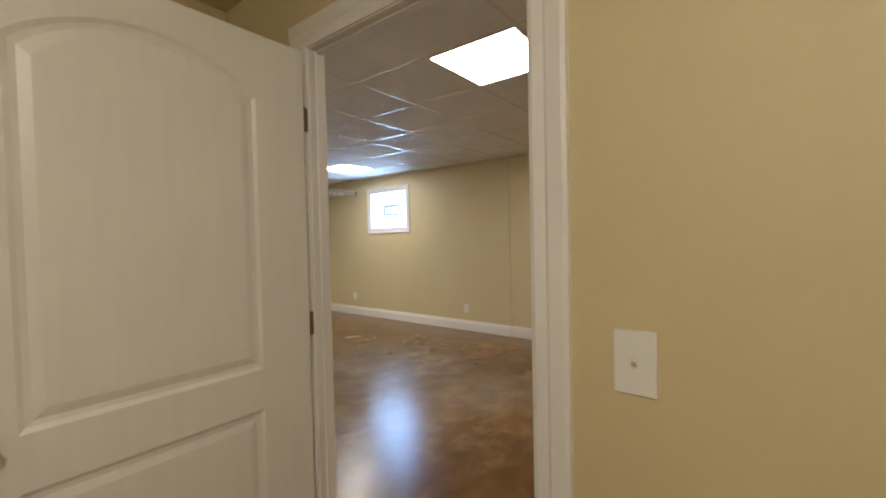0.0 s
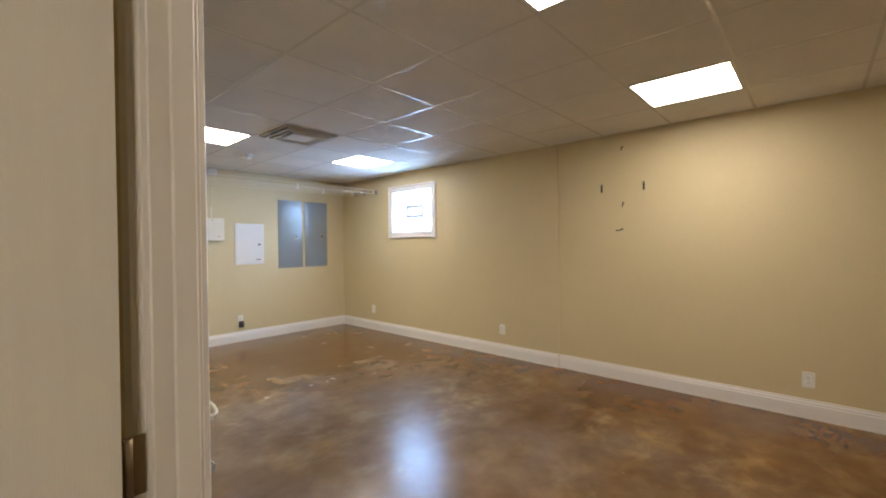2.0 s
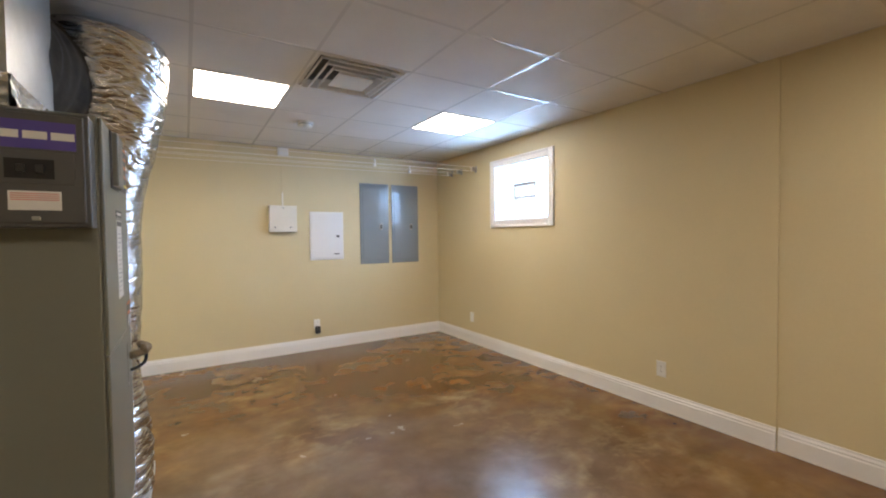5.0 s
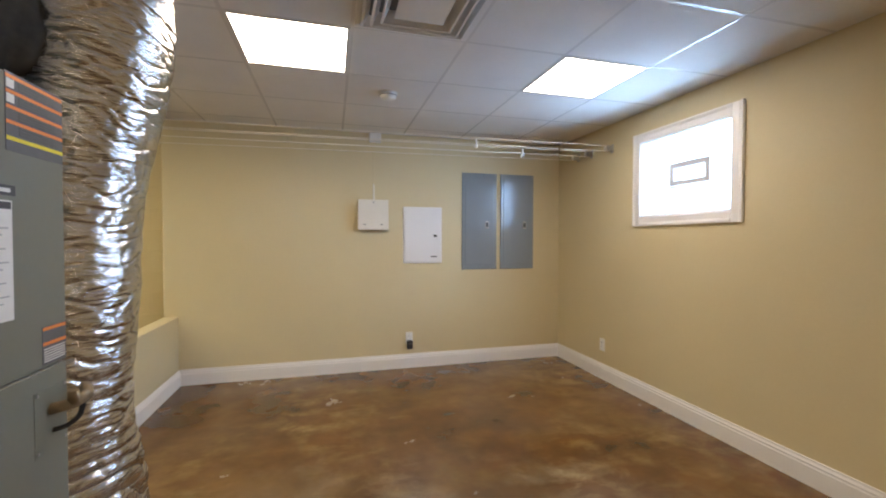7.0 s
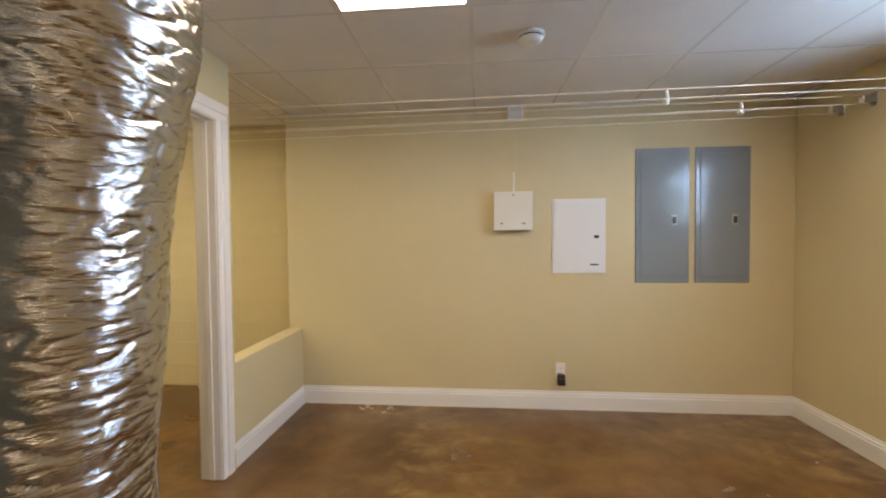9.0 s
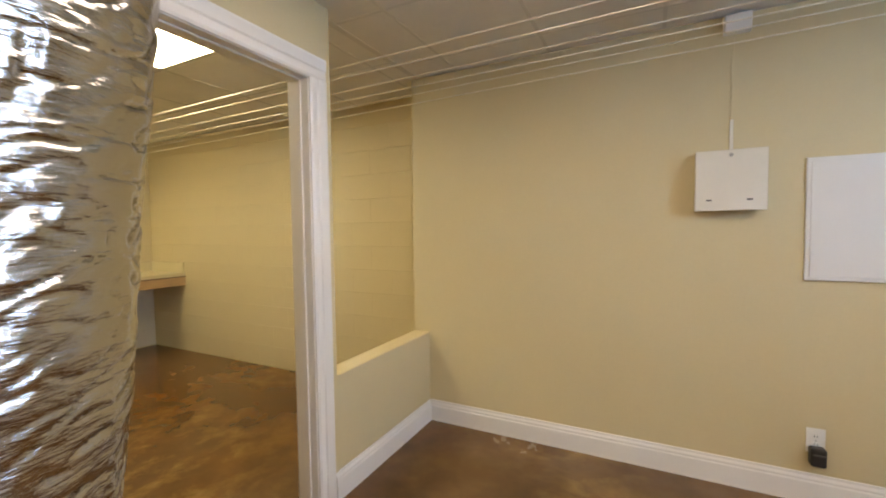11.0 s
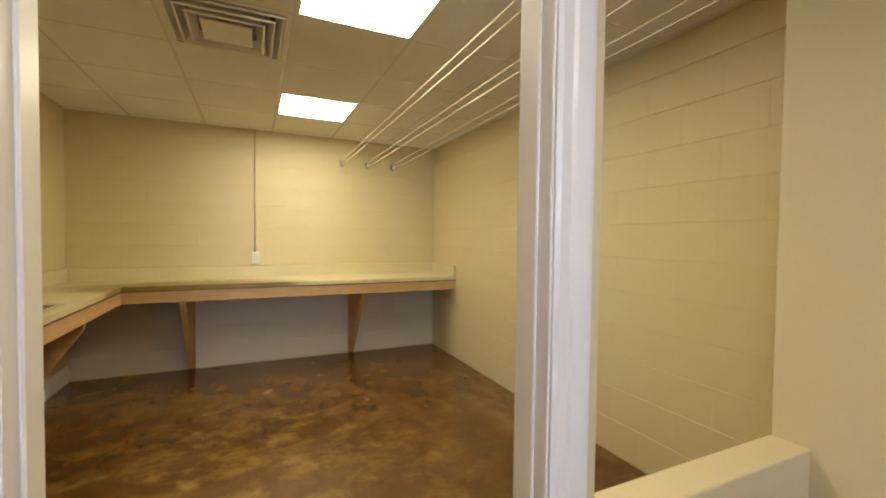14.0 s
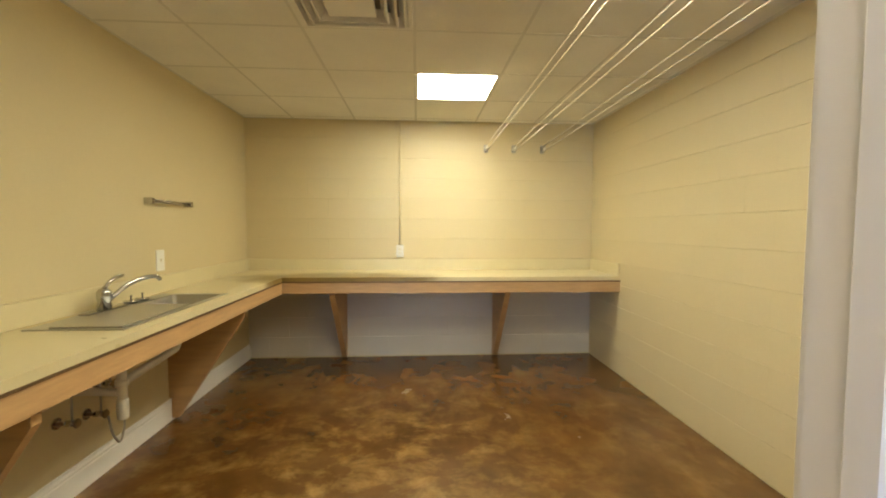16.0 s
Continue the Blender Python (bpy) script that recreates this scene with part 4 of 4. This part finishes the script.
def disconnect_box():
    root = thing("disconnect_switch", "dark grey steel disconnect box with a purple label", "disconnect box", pose(1.290, UY0 - 0.001, 1.402))
    W, H, D = 0.245, 0.338, 0.085
    part("body", box(0, W, -D, 0.0, 0, H, 0.005, seg=2), M_BOXGREY, root)
    c = part("cover", box(0.010, W - 0.012, -D - 0.007, -D + 0.001, 0.012, H - 0.010, 0.004, seg=2), M_BOXGREY, root)
    y = -D - 0.0075
    lab = part("label", box(0.035, W - 0.030, y - 0.001, y + 0.001, H - 0.112, H - 0.032), M_PURPLE, c, "purple printed label with white fields")
    for k in range(3):
        part("label_field", box(0.040 + 0.060 * k, 0.092 + 0.060 * k, y - 0.0018, y, H - 0.084, H - 0.062), M_PAPER, lab)
    part("recess", box(0.048, W - 0.035, y - 0.0015, y + 0.003, 0.125, 0.218, 0.001), M_BOXGREY, c)
    win = part("breaker_window", box(0.060, 0.165, y - 0.003, y, 0.140, 0.196), M_DARK, c, "dark breaker opening")
    for x in (0.085, 0.125):
        part("breaker_toggle", box(x, x + 0.018, y - 0.012, y - 0.003, 0.156, 0.180, 0.002), M_BLACK, win)
    l2 = part("label", box(0.065, 0.178, y - 0.001, y + 0.001, 0.050, 0.105), M_PAPER, c, "white and faded red warning label")
    for k in range(4):
        part("print_line", box(0.070, 0.173, y - 0.0016, y, 0.078 + 0.006 * k, 0.081 + 0.006 * k), M_PINK, l2)
    part("latch", box(0.112, 0.132, y - 0.006, y + 0.001, 0.020, 0.032, 0.002), M_STEEL, c)
    return root


disconnect_box()

whip = thing("flexible_conduit", "dark flexible conduit clipped along the cabinet side", "conduit", pose(UX0, UY0, 1.43))
part("hose", tube(bend([(0.278, -0.022, 0.03), (0.20, -0.022, 0.004), (0.08, -0.024, -0.005), (-0.015, -0.030, 0.002), (-0.024, -0.01, 0.02), (-0.026, 0.10, 0.05)], 0.03), 0.014, 10), M_BLACKINS, whip)
part("clip", box(0.078, 0.094, -0.041, -0.001, -0.018, 0.028, 0.003), M_STEEL, whip, "zinc cable clip")

lines = thing("refrigerant_lines", "black foam-insulated refrigerant lines hanging beside the cabinet", "pipe", pose(XW, 3.215, 0))
part("insulated_pipe", tube(bend([(0.020, 0.0, 2.45), (0.018, 0.0, 2.1), (0.030, 0.02, 1.75), (0.020, 0.0, 1.40), (0.017, 0.0, 0.9), (0.019, 0.01, 0.3), (0.022, 0.03, 0.006)], 0.1), 0.019, 10), M_BLACKINS, lines)
part("insulated_pipe", tube(bend([(0.022, -0.045, 2.45), (0.021, -0.045, 2.0), (0.024, -0.040, 1.5), (0.021, -0.046, 0.9), (0.021, -0.040, 0.3), (0.022, -0.030, 0.006)], 0.1), 0.019, 10), M_BLACKINS, lines)
part("wire", tube(bend([(0.008, -0.02, 2.44), (0.007, -0.03, 1.9), (0.014, -0.02, 1.3), (0.010, -0.03, 0.7), (0.012, -0.02, 0.25), (0.02, 0.0, 0.12)], 0.1), 0.005, 8), M_BLACK, lines)

drain = thing("condensate_drain", "white plastic condensate drain pipe bent towards the pump", "drain pipe", pose(UX1, UY0, 0))
DZ = -0.088
part("pipe", tube(bend([(-0.014, 0.085, 0.470 + DZ), (0.060, 0.085, 0.472 + DZ), (0.068, 0.0, 0.452 + DZ), (0.060, -0.065, 0.432 + DZ), (-0.145, -0.065, 0.392 + DZ), (-0.150, -0.065, 0.17)], 0.028), 0.0135, 14), M_PVC, drain)
for p, q in (((0.020, 0.085, 0.471 + DZ), (0.048, 0.085, 0.472 + DZ)), ((0.0, -0.065, 0.420 + DZ), (0.035, -0.065, 0.427 + DZ)), ((-0.1495, -0.065, 0.33 + DZ), (-0.1495, -0.065, 0.36 + DZ))):
    part("coupling", tube([p, q], 0.0170, 14), M_PVC, drain)

pump = thing("condensate_pump", "white and black condensate pump on the floor beside the cabinet", "pump", pose(1.280, 3.080, 0))
part("tank", box(0.0, 0.165, 0.0, 0.125, 0.0, 0.115, 0.010, seg=2), M_BLACK, pump)
hd = part("housing", box(-0.004, 0.120, -0.004, 0.129, 0.1155, 0.215, 0.010, seg=2), M_IVORY, pump)
for k in range(6):
    part("vent_slot", box(0.020 + 0.013 * k, 0.026 + 0.013 * k, -0.0050, -0.0035, 0.150, 0.192), M_DARK, hd)
part("inlet_cover", box(0.1205, 0.169, -0.003, 0.129, 0.1155, 0.172, 0.006), M_IVORY, pump)
part("cable", tube(bend([(0.04, 0.131, 0.205), (0.06, 0.142, 0.235), (0.13, 0.145, 0.225), (0.160, 0.140, 0.16), (0.150, 0.142, 0.004)], 0.03), 0.0035, 8), M_BLACK, pump)


# flexible duct: a wrinkled foil sleeve over a coarse wire helix
def flex_duct():
    root = thing("flexible_duct", "fat crumpled silver foil flexible duct from plenum to floor", "duct", pose(1.30, 4.27, 0))
    ctrl = [(0.022, -0.010, 0.045), (0.018, -0.012, 0.22), (0.004, -0.022, 0.45), (-0.016, -0.030, 0.70), (-0.010, -0.005, 0.95), (0.003, 0.018, 1.20), (0.006, 0.040, 1.45), (0.036, 0.056, 1.68), (0.094, 0.050, 1.90), (0.132, 0.020, 2.10), (0.150, -0.025, 2.28), (0.150, -0.050, 2.41)]
    P = [Vector(c) for c in ctrl]

    def at(u):
        i = min(int(u), len(P) - 2)
        s = u - i
        a, b, c, d = P[max(i - 1, 0)], P[i], P[i + 1], P[min(i + 2, len(P) - 1)]
        return 0.5 * ((2 * b) + (c - a) * s + (2 * a - 5 * b + 4 * c - d) * s * s + (3 * b - a - 3 * c + d) * s ** 3)

    N, S = 460, 150
    bm = bmesh.new()
    rings = []
    for k in range(N + 1):
        c = at((len(P) - 1) * k / N)
        z = c.z
        low = max(0.0, min(1.0, (0.62 - z) / 0.25))
        dome = max(0.0, min(1.0, (z - 2.31) / 0.10))
        body = 0.269 * max(0.06, 1 - dome ** 3) ** 0.4
        ring = []
        for j in range(S):
            a = 2 * math.pi * j / S
            ca, sa = math.cos(a), math.sin(a)
            run = z + 0.085 * (0.95 * ca - 0.30 * sa)          # folds slope down towards the room
            slow = noise.noise(Vector((1.2 * ca, 1.2 * sa, run * 4.0)))
            ph = run / (0.082 + 0.03 * low) + 1.2 * slow
            near = 1 - abs(math.sin(math.pi * ph))
            gate = max(0.0, min(1.0, 0.55 + 1.3 * noise.noise(Vector((2.3 * ca, 2.3 * sa, math.floor(ph) * 1.7)))))
            pinch = near ** 13 * gate
            wr = noise.noise(Vector((2.2 * ca, 2.2 * sa, run * 46.0))) * (0.35 + 0.65 * near)
            fold = 1 - abs(2 * noise.noise(Vector((3.0 * ca + 5, 3.0 * sa, run * 19.0))))
            r = body + (0.006 + 0.006 * low) * slow - 0.018 * pinch + 0.0026 * wr - 0.0065 * max(0.0, fold - 0.82) / 0.18 + 0.0010 * noise.noise(Vector((9 * ca, 9 * sa, run * 70.0)))
            r += 0.010 * low * abs(math.sin(math.pi * ph)) + 0.010 * (noise.voronoi(Vector((2.6 * ca, 2.6 * sa, run * 15.0 + slow)))[0][0] - 0.4) * (1 - dome)
            ring.append(bm.verts.new(c + Vector((r * ca, r * sa, 0))))
        rings.append(ring)
    for a, b in zip(rings, rings[1:]):
        for j in range(S):
            bm.faces.new((a[j], a[(j + 1) % S], b[(j + 1) % S], b[j])).smooth = True
    bm.faces.new(rings[-1])
    bmesh.ops.recalc_face_normals(bm, faces=bm.faces)
    part("foil_sleeve", bm, M_FOIL, root, "crumpled silver foil sleeve")
    # oval collar, its dark colour painting the shade between plenum and sleeve
    col, rings = bmesh.new(), []
    for k in range(41):
        u = k / 40
        c = Vector((-0.150 + 0.10 * u, -0.445 + 0.30 * u, 2.10))
        ring = []
        for j in range(60):
            a = 2 * math.pi * j / 60
            r = 0.172 + 0.030 * u + 0.010 * noise.noise(Vector((2 * math.cos(a), 2 * math.sin(a), u * 9))) + 0.006 * abs(math.sin(9 * u + 1.5 * noise.noise(Vector((math.cos(a), math.sin(a), 4.0)))))
            ring.append(col.verts.new(c + Vector((r * 0.95 * math.cos(a), -r * 0.32 * math.cos(a), 1.32 * r * math.sin(a)))))
        rings.append(ring)
    for a, b in zip(rings, rings[1:]):
        for j in range(60):
            col.faces.new((a[j], a[(j + 1) % 60], b[(j + 1) % 60], b[j])).smooth = True
    bmesh.ops.recalc_face_normals(col, faces=col.faces)
    part("collar", col, M_COLLAR_SHADE, root, "collar joining the plenum, coloured dark for the shade in the recess")
    part("floor_boot", box(-0.245, 0.285, -0.270, 0.250, 0.0, 0.050, 0.004), M_GALV, root, "galvanised floor boot")
    return root


flex_duct()


# ---- laundry ----
CT, CF, YC = 0.908, -2.372, 3.930     # counter top, front of the back run, front of the side run


def counter():
    root = thing("laundry_counter", "long L-shaped cream laminate counter with a tan wooden apron", "counter", pose(XL, YL, 0))
    sx0, sx1, sy0, sy1 = -1.480 - XL, -0.660 - XL, 3.475 - YL, 3.845 - YL
    F, Y, E = CF - XL, YC - YL, XH - XL
    xs, ys = [0, F, sx0, sx1, E], [0, sy0, sy1, Y, YB - YL]
    cells = {(i, j) for i in range(4) for j in range(4) if (i == 0 or j < 3) and not (i == 2 and j == 1)}
    top, vv = bmesh.new(), {}

    def vert(i, j, k):
        if (i, j, k) not in vv:
            vv[i, j, k] = top.verts.new((xs[i], ys[j], CT - 0.036 * (1 - k)))
        return vv[i, j, k]

    for i, j in sorted(cells):
        top.faces.new([vert(*c, 1) for c in ((i, j), (i + 1, j), (i + 1, j + 1), (i, j + 1))])
        top.faces.new([vert(*c, 0) for c in ((i, j + 1), (i + 1, j + 1), (i + 1, j), (i, j))])
        for di, dj, a0, a1 in ((0, -1, (0, 0), (1, 0)), (1, 0, (1, 0), (1, 1)), (0, 1, (1, 1), (0, 1)), (-1, 0, (0, 1), (0, 0))):
            if (i + di, j + dj) not in cells:
                p, q = (i + a0[0], j + a0[1]), (i + a1[0], j + a1[1])
                top.faces.new((vert(*p, 0), vert(*q, 0), vert(*q, 1), vert(*p, 1)))
    part("worktop", top, M_LAMINATE, root)
    part("edge_strip", boxes((F + 0.0005, F + 0.004, Y + 0.004, YB - YL, CT - 0.047, CT - 0.0365), (F + 0.004, E, Y + 0.0005, Y + 0.004, CT - 0.047, CT - 0.0365)), M_EDGE, root, "dark line under the laminate edge")
    part("apron", box(F - 0.022, F - 0.002, Y - 0.002, YB - YL, 0.766, CT - 0.0365, 0.002), M_WOODX, root)
    part("apron", box(F - 0.002, E, Y - 0.022, Y - 0.002, 0.766, CT - 0.0365, 0.002), M_WOODX, root)
    part("backsplash", box(0.001, 0.021, 0.021, YB - YL, CT, CT + 0.113, 0.003), M_LAMINATE, root)
    part("backsplash", box(0.001, E, 0.001, 0.021, CT, CT + 0.113, 0.003), M_LAMINATE, root)
    part("backsplash", box(0.021, F - 0.01, YB - YL - 0.021, YB - YL - 0.001, CT, CT + 0.113, 0.003), M_LAMINATE, root)
    for y in (4.345, 5.905):
        part("bracket", prism([(0.0, 0.015), (0.05, 0.015), (F - 0.03, 0.74), (F - 0.03, 0.767), (0.0, 0.767)], "y", y - YL - 0.020, y - YL + 0.030), M_WOOD, root, "triangular tan wooden bracket")
    for x in (-1.700, -0.12):
        part("bracket", prism([(0.017, 0.02), (0.06, 0.02), (Y - 0.03, 0.72), (Y - 0.03, 0.767), (0.0, 0.767), (0.0, 0.16), (0.017, 0.16)], "x", x - XL, x - XL + 0.038), M_WOOD, root, "triangular tan wooden bracket")
    return root


counter()


def sink():
    root = thing("double_sink", "stainless steel double bowl sink set into the counter", "sink", pose(-1.07, 3.66, CT))
    a, b = 0.435, 0.205
    bm = bmesh.new()
    bowls = ((-0.400, -0.040),)
    cover = (-0.025, 0.500)
    y0, y1 = -0.120, 0.180
    e = 0.520
    for r in ((-a, e, -b, y0), (-a, e, y1, b), (-a, bowls[0][0], y0, y1), (bowls[0][1], e, y0, y1)):
        box(*r, -0.001, 0.005, bm=bm)
    part("rim", bm, M_SINK, root)
    part("drainboard", box(*cover, y0 + 0.005, y1 + 0.005, 0.0052, 0.013, 0.003), M_SINK, root, "flat stainless drainboard")
    for x0, x1 in bowls:
        bm = bmesh.new()
        rings = []
        for inset, z in ((0.0, 0.004), (0.004, -0.012), (0.014, -0.15), (0.035, -0.168), (0.09, -0.172)):
            r = 0.03
            ring = []
            for cx, cy, a0 in ((x1 - inset - r, y1 - inset - r, 0), (x0 + inset + r, y1 - inset - r, 90), (x0 + inset + r, y0 + inset + r, 180), (x1 - inset - r, y0 + inset + r, 270)):
                for k in range(5):
                    t = radians(a0 + 22.5 * k)
                    ring.append(bm.verts.new((cx + r * math.cos(t), cy + r * math.sin(t), z)))
            rings.append(ring)
        for p, q in zip(rings, rings[1:]):
            for k in range(len(p)):
                bm.faces.new((p[k], p[(k + 1) % len(p)], q[(k + 1) % len(p)], q[k])).smooth = True
        bm.faces.new(rings[-1])
        bowl = part("bowl", bm, M_SINK, root)
        part("drain", tube([((x0 + x1) / 2, 0.03, -0.1718), ((x0 + x1) / 2, 0.03, -0.1690)], [0.045, 0.040], 20), M_CHROME, bowl)
    return root


sink()

faucet = thing("kitchen_faucet", "chrome single lever faucet on the sink ledge", "faucet", pose(-0.958, 3.492, CT + 0.005) @ Matrix.Scale(1.12, 4))
part("deck_plate", box(-0.12, 0.12, -0.026, 0.026, 0, 0.008, 0.003), M_CHROME, faucet)
part("body", lathe([(0.028, 0.008), (0.026, 0.05), (0.029, 0.055), (0.029, 0.085), (0.020, 0.100), (0.0, 0.104)], 20), M_CHROME, faucet)
part("spout", tube(bend([(-0.012, 0.010, 0.045), (-0.075, 0.045, 0.105), (-0.135, 0.085, 0.135), (-0.185, 0.120, 0.138), (-0.200, 0.130, 0.118)], 0.05), 0.0105, 12), M_CHROME, faucet)
part("lever", tube(bend([(0.0, 0.0, 0.098), (-0.020, 0.010, 0.130), (-0.050, 0.022, 0.150), (-0.080, 0.032, 0.153)], 0.03), [0.010] + [0.008] * 14 + [0.006] * (len(bend([(0.0, 0.0, 0.098), (-0.020, 0.010, 0.130), (-0.050, 0.022, 0.150), (-0.080, 0.032, 0.153)], 0.03)) - 15), 10), M_CHROME, faucet)

strainer = thing("sink_strainer", "chrome basket strainer lying on the sink ledge", "sink strainer", pose(-1.155, 3.492, CT + 0.005), "basket strainers")
part("basket", lathe([(0.030, 0.0), (0.038, 0.014), (0.041, 0.016), (0.012, 0.018), (0.0, 0.018)], 20), M_CHROME, strainer)
part("stem", lathe([(0.004, 0.017), (0.004, 0.040), (0.008, 0.044), (0.0, 0.048)], 12), M_BLACK, strainer)
copy_thing(strainer, pose(-1.248, 3.494, CT + 0.005))

bar = thing("towel_holder", "small chrome wall-mounted paper towel bar", "towel holder", pose(-1.694, YL, 1.510))
for x in (-0.222, 0.222):
    part("end_bracket", box(x - 0.010, x + 0.010, 0.0, 0.060, -0.022, 0.018, 0.004), M_CHROME, bar)
part("bar", tube([(-0.218, 0.048, 0), (0.218, 0.048, 0)], 0.009, 12), M_CHROME, bar)
part("back_strip", box(-0.19, 0.19, 0.0, 0.006, -0.010, 0.014, 0.002), M_STEEL, bar)

wall_plate("wall_switch", "white switch plate above the counter backsplash", "light switch", pose(-1.610, YL + 0.001, 1.120, 0, 0, 180), "switch")

cond = thing("surface_conduit", "thin painted conduit running down the block wall", "conduit", pose(XL, 4.918, 1.165))
part("pipe", tube([(0.012, 0, 0), (0.012, 0, CEIL - 1.165)], 0.010, 12), M_BLOCK, cond)
for z in (0.35, 0.95):
    part("strap", box(0.0, 0.004, -0.028, 0.028, z - 0.008, z + 0.008, 0.001), M_BLOCK, cond)
ob = thing("outlet_box", "white surface-mounted outlet box above the counter", "outlet box", pose(XL, 4.918, 1.040))
part("box", box(0.0, 0.045, -0.038, 0.038, 0.0, 0.124, 0.004, seg=2), M_PLASTIC, ob)
part("cover", box(0.0452, 0.050, -0.036, 0.036, 0.003, 0.121, 0.003), M_PLASTIC, ob)
for z in (0.042, 0.082):
    part("socket", box(0.0495, 0.0525, -0.016, 0.016, z - 0.013, z + 0.013, 0.003), M_IVORY, ob)

trap = thing("sink_trap", "white plastic sink drain with a trap under the counter", "drain pipe", pose(-1.005, 3.63, 0))
part("tailpiece", tube([(0.185, 0.03, 0.735), (0.185, 0.03, 0.43)], 0.021, 14), M_PVC, trap)
part("crossover", tube(bend([(-0.285, 0.03, 0.735), (-0.285, 0.03, 0.620), (0.185, 0.03, 0.585)], 0.04), 0.021, 14), M_PVC, trap)
part("trap_cup", tube([(0.185, 0.03, 0.505), (0.185, 0.03, 0.49), (0.185, 0.03, 0.415), (0.185, 0.03, 0.405)], [0.023, 0.026, 0.026, 0.020], 14), M_PVC, trap)
part("trap_arm", tube(bend([(0.185, 0.03, 0.535), (0.185, -0.06, 0.54), (0.185, -0.249, 0.545)], 0.04), 0.019, 14), M_PVC, trap)
for z in (0.60,):
    part("slip_nut", tube([(0.185, 0.03, z), (0.185, 0.03, z - 0.03)], 0.029, 12), M_PVC, trap)

valve = thing("stop_valve", "brass and chrome water stop valve on the wall", "valve", pose(-0.780, YL, 0.405), "water stop valves")
part("supply_tube", tube(bend([(0, 0.075, 0.012), (0, 0.075, 0.20), (0, 0.060, 0.33)], 0.05), 0.005, 8), M_STEEL, valve)
part("stub", tube([(0, 0.0, 0), (0, 0.07, 0)], 0.010, 12), M_COPPER, valve)
part("body", tube([(0, 0.045, 0), (0, 0.09, 0)], 0.015, 12), M_CHROME, valve)
part("handle", tube([(0, 0.092, 0), (0, 0.098, 0), (0, 0.106, 0)], [0.020, 0.024, 0.016], 12), M_COPPER, valve)
part("escutcheon", tube([(0, 0.0, 0), (0, 0.006, 0)], 0.028, 16), M_CHROME, valve)
copy_thing(valve, pose(-0.958, YL, 0.37))
copy_thing(valve, pose(-1.03, YL, 0.505))
hose = thing("supply_hose", "braided water supply hose hanging below the sink", "hose", pose(-0.958, 3.46, 0.37))
part("braid", tube(bend([(0.0, 0.03, -0.012), (0.02, 0.06, -0.10), (-0.05, 0.05, -0.19), (-0.10, 0.04, -0.12), (-0.11, 0.035, 0.20), (-0.12, 0.03, 0.44)], 0.06), 0.006, 8), M_STEEL, hose)

# ---- painted concrete blocks ----
BW, BH = 0.4064, 0.2032


def block_mesh(w, paint):
    h, c = BH / 2 - 0.0008, 0.0030
    bm = prism([(0.02, -h), (0.0022, -h), (0, -h + c), (0, h - c), (0.0022, h), (0.02, h)], "x", -w / 2 + 0.0004, w / 2 - 0.0004)
    me = bpy.data.meshes.new("block")
    bm.to_mesh(me)
    bm.free()
    me.materials.append(paint)
    return me


made = {}


def block(w, m, wall, paint=None):
    key = (round(w, 3), paint is None)
    if key not in made:
        made[key] = block_mesh(w, paint or M_BLOCK)
    o = new("block", made[key])
    o.parent = wall
    o.matrix_world = m


for row in range(12):
    z = BH * (row + 0.5) + 0.012
    if z + BH / 2 > 2.50:
        continue
    # north wall: blocks look towards -y, laid from the outer end
    x = 0.853
    first_w = BW / 2 if row % 2 else BW
    w = first_w
    while x - 0.02 > XL:
        w = min(w, x - XL)
        block(w, pose(x - w / 2, YB, z), block_north)
        x -= w
        w = BW
    y = YL
    w = BW if row % 2 else BW / 2
    while y + 0.02 < YB:
        w = min(w, YB - y)
        # courses below 0.85 m take the greyer colour
        block(w, pose(XL, y + w / 2, z, 0, 0, 90), block_west, M_LOWBLOCK if z < 0.85 else None)
        y += w
        w = BW
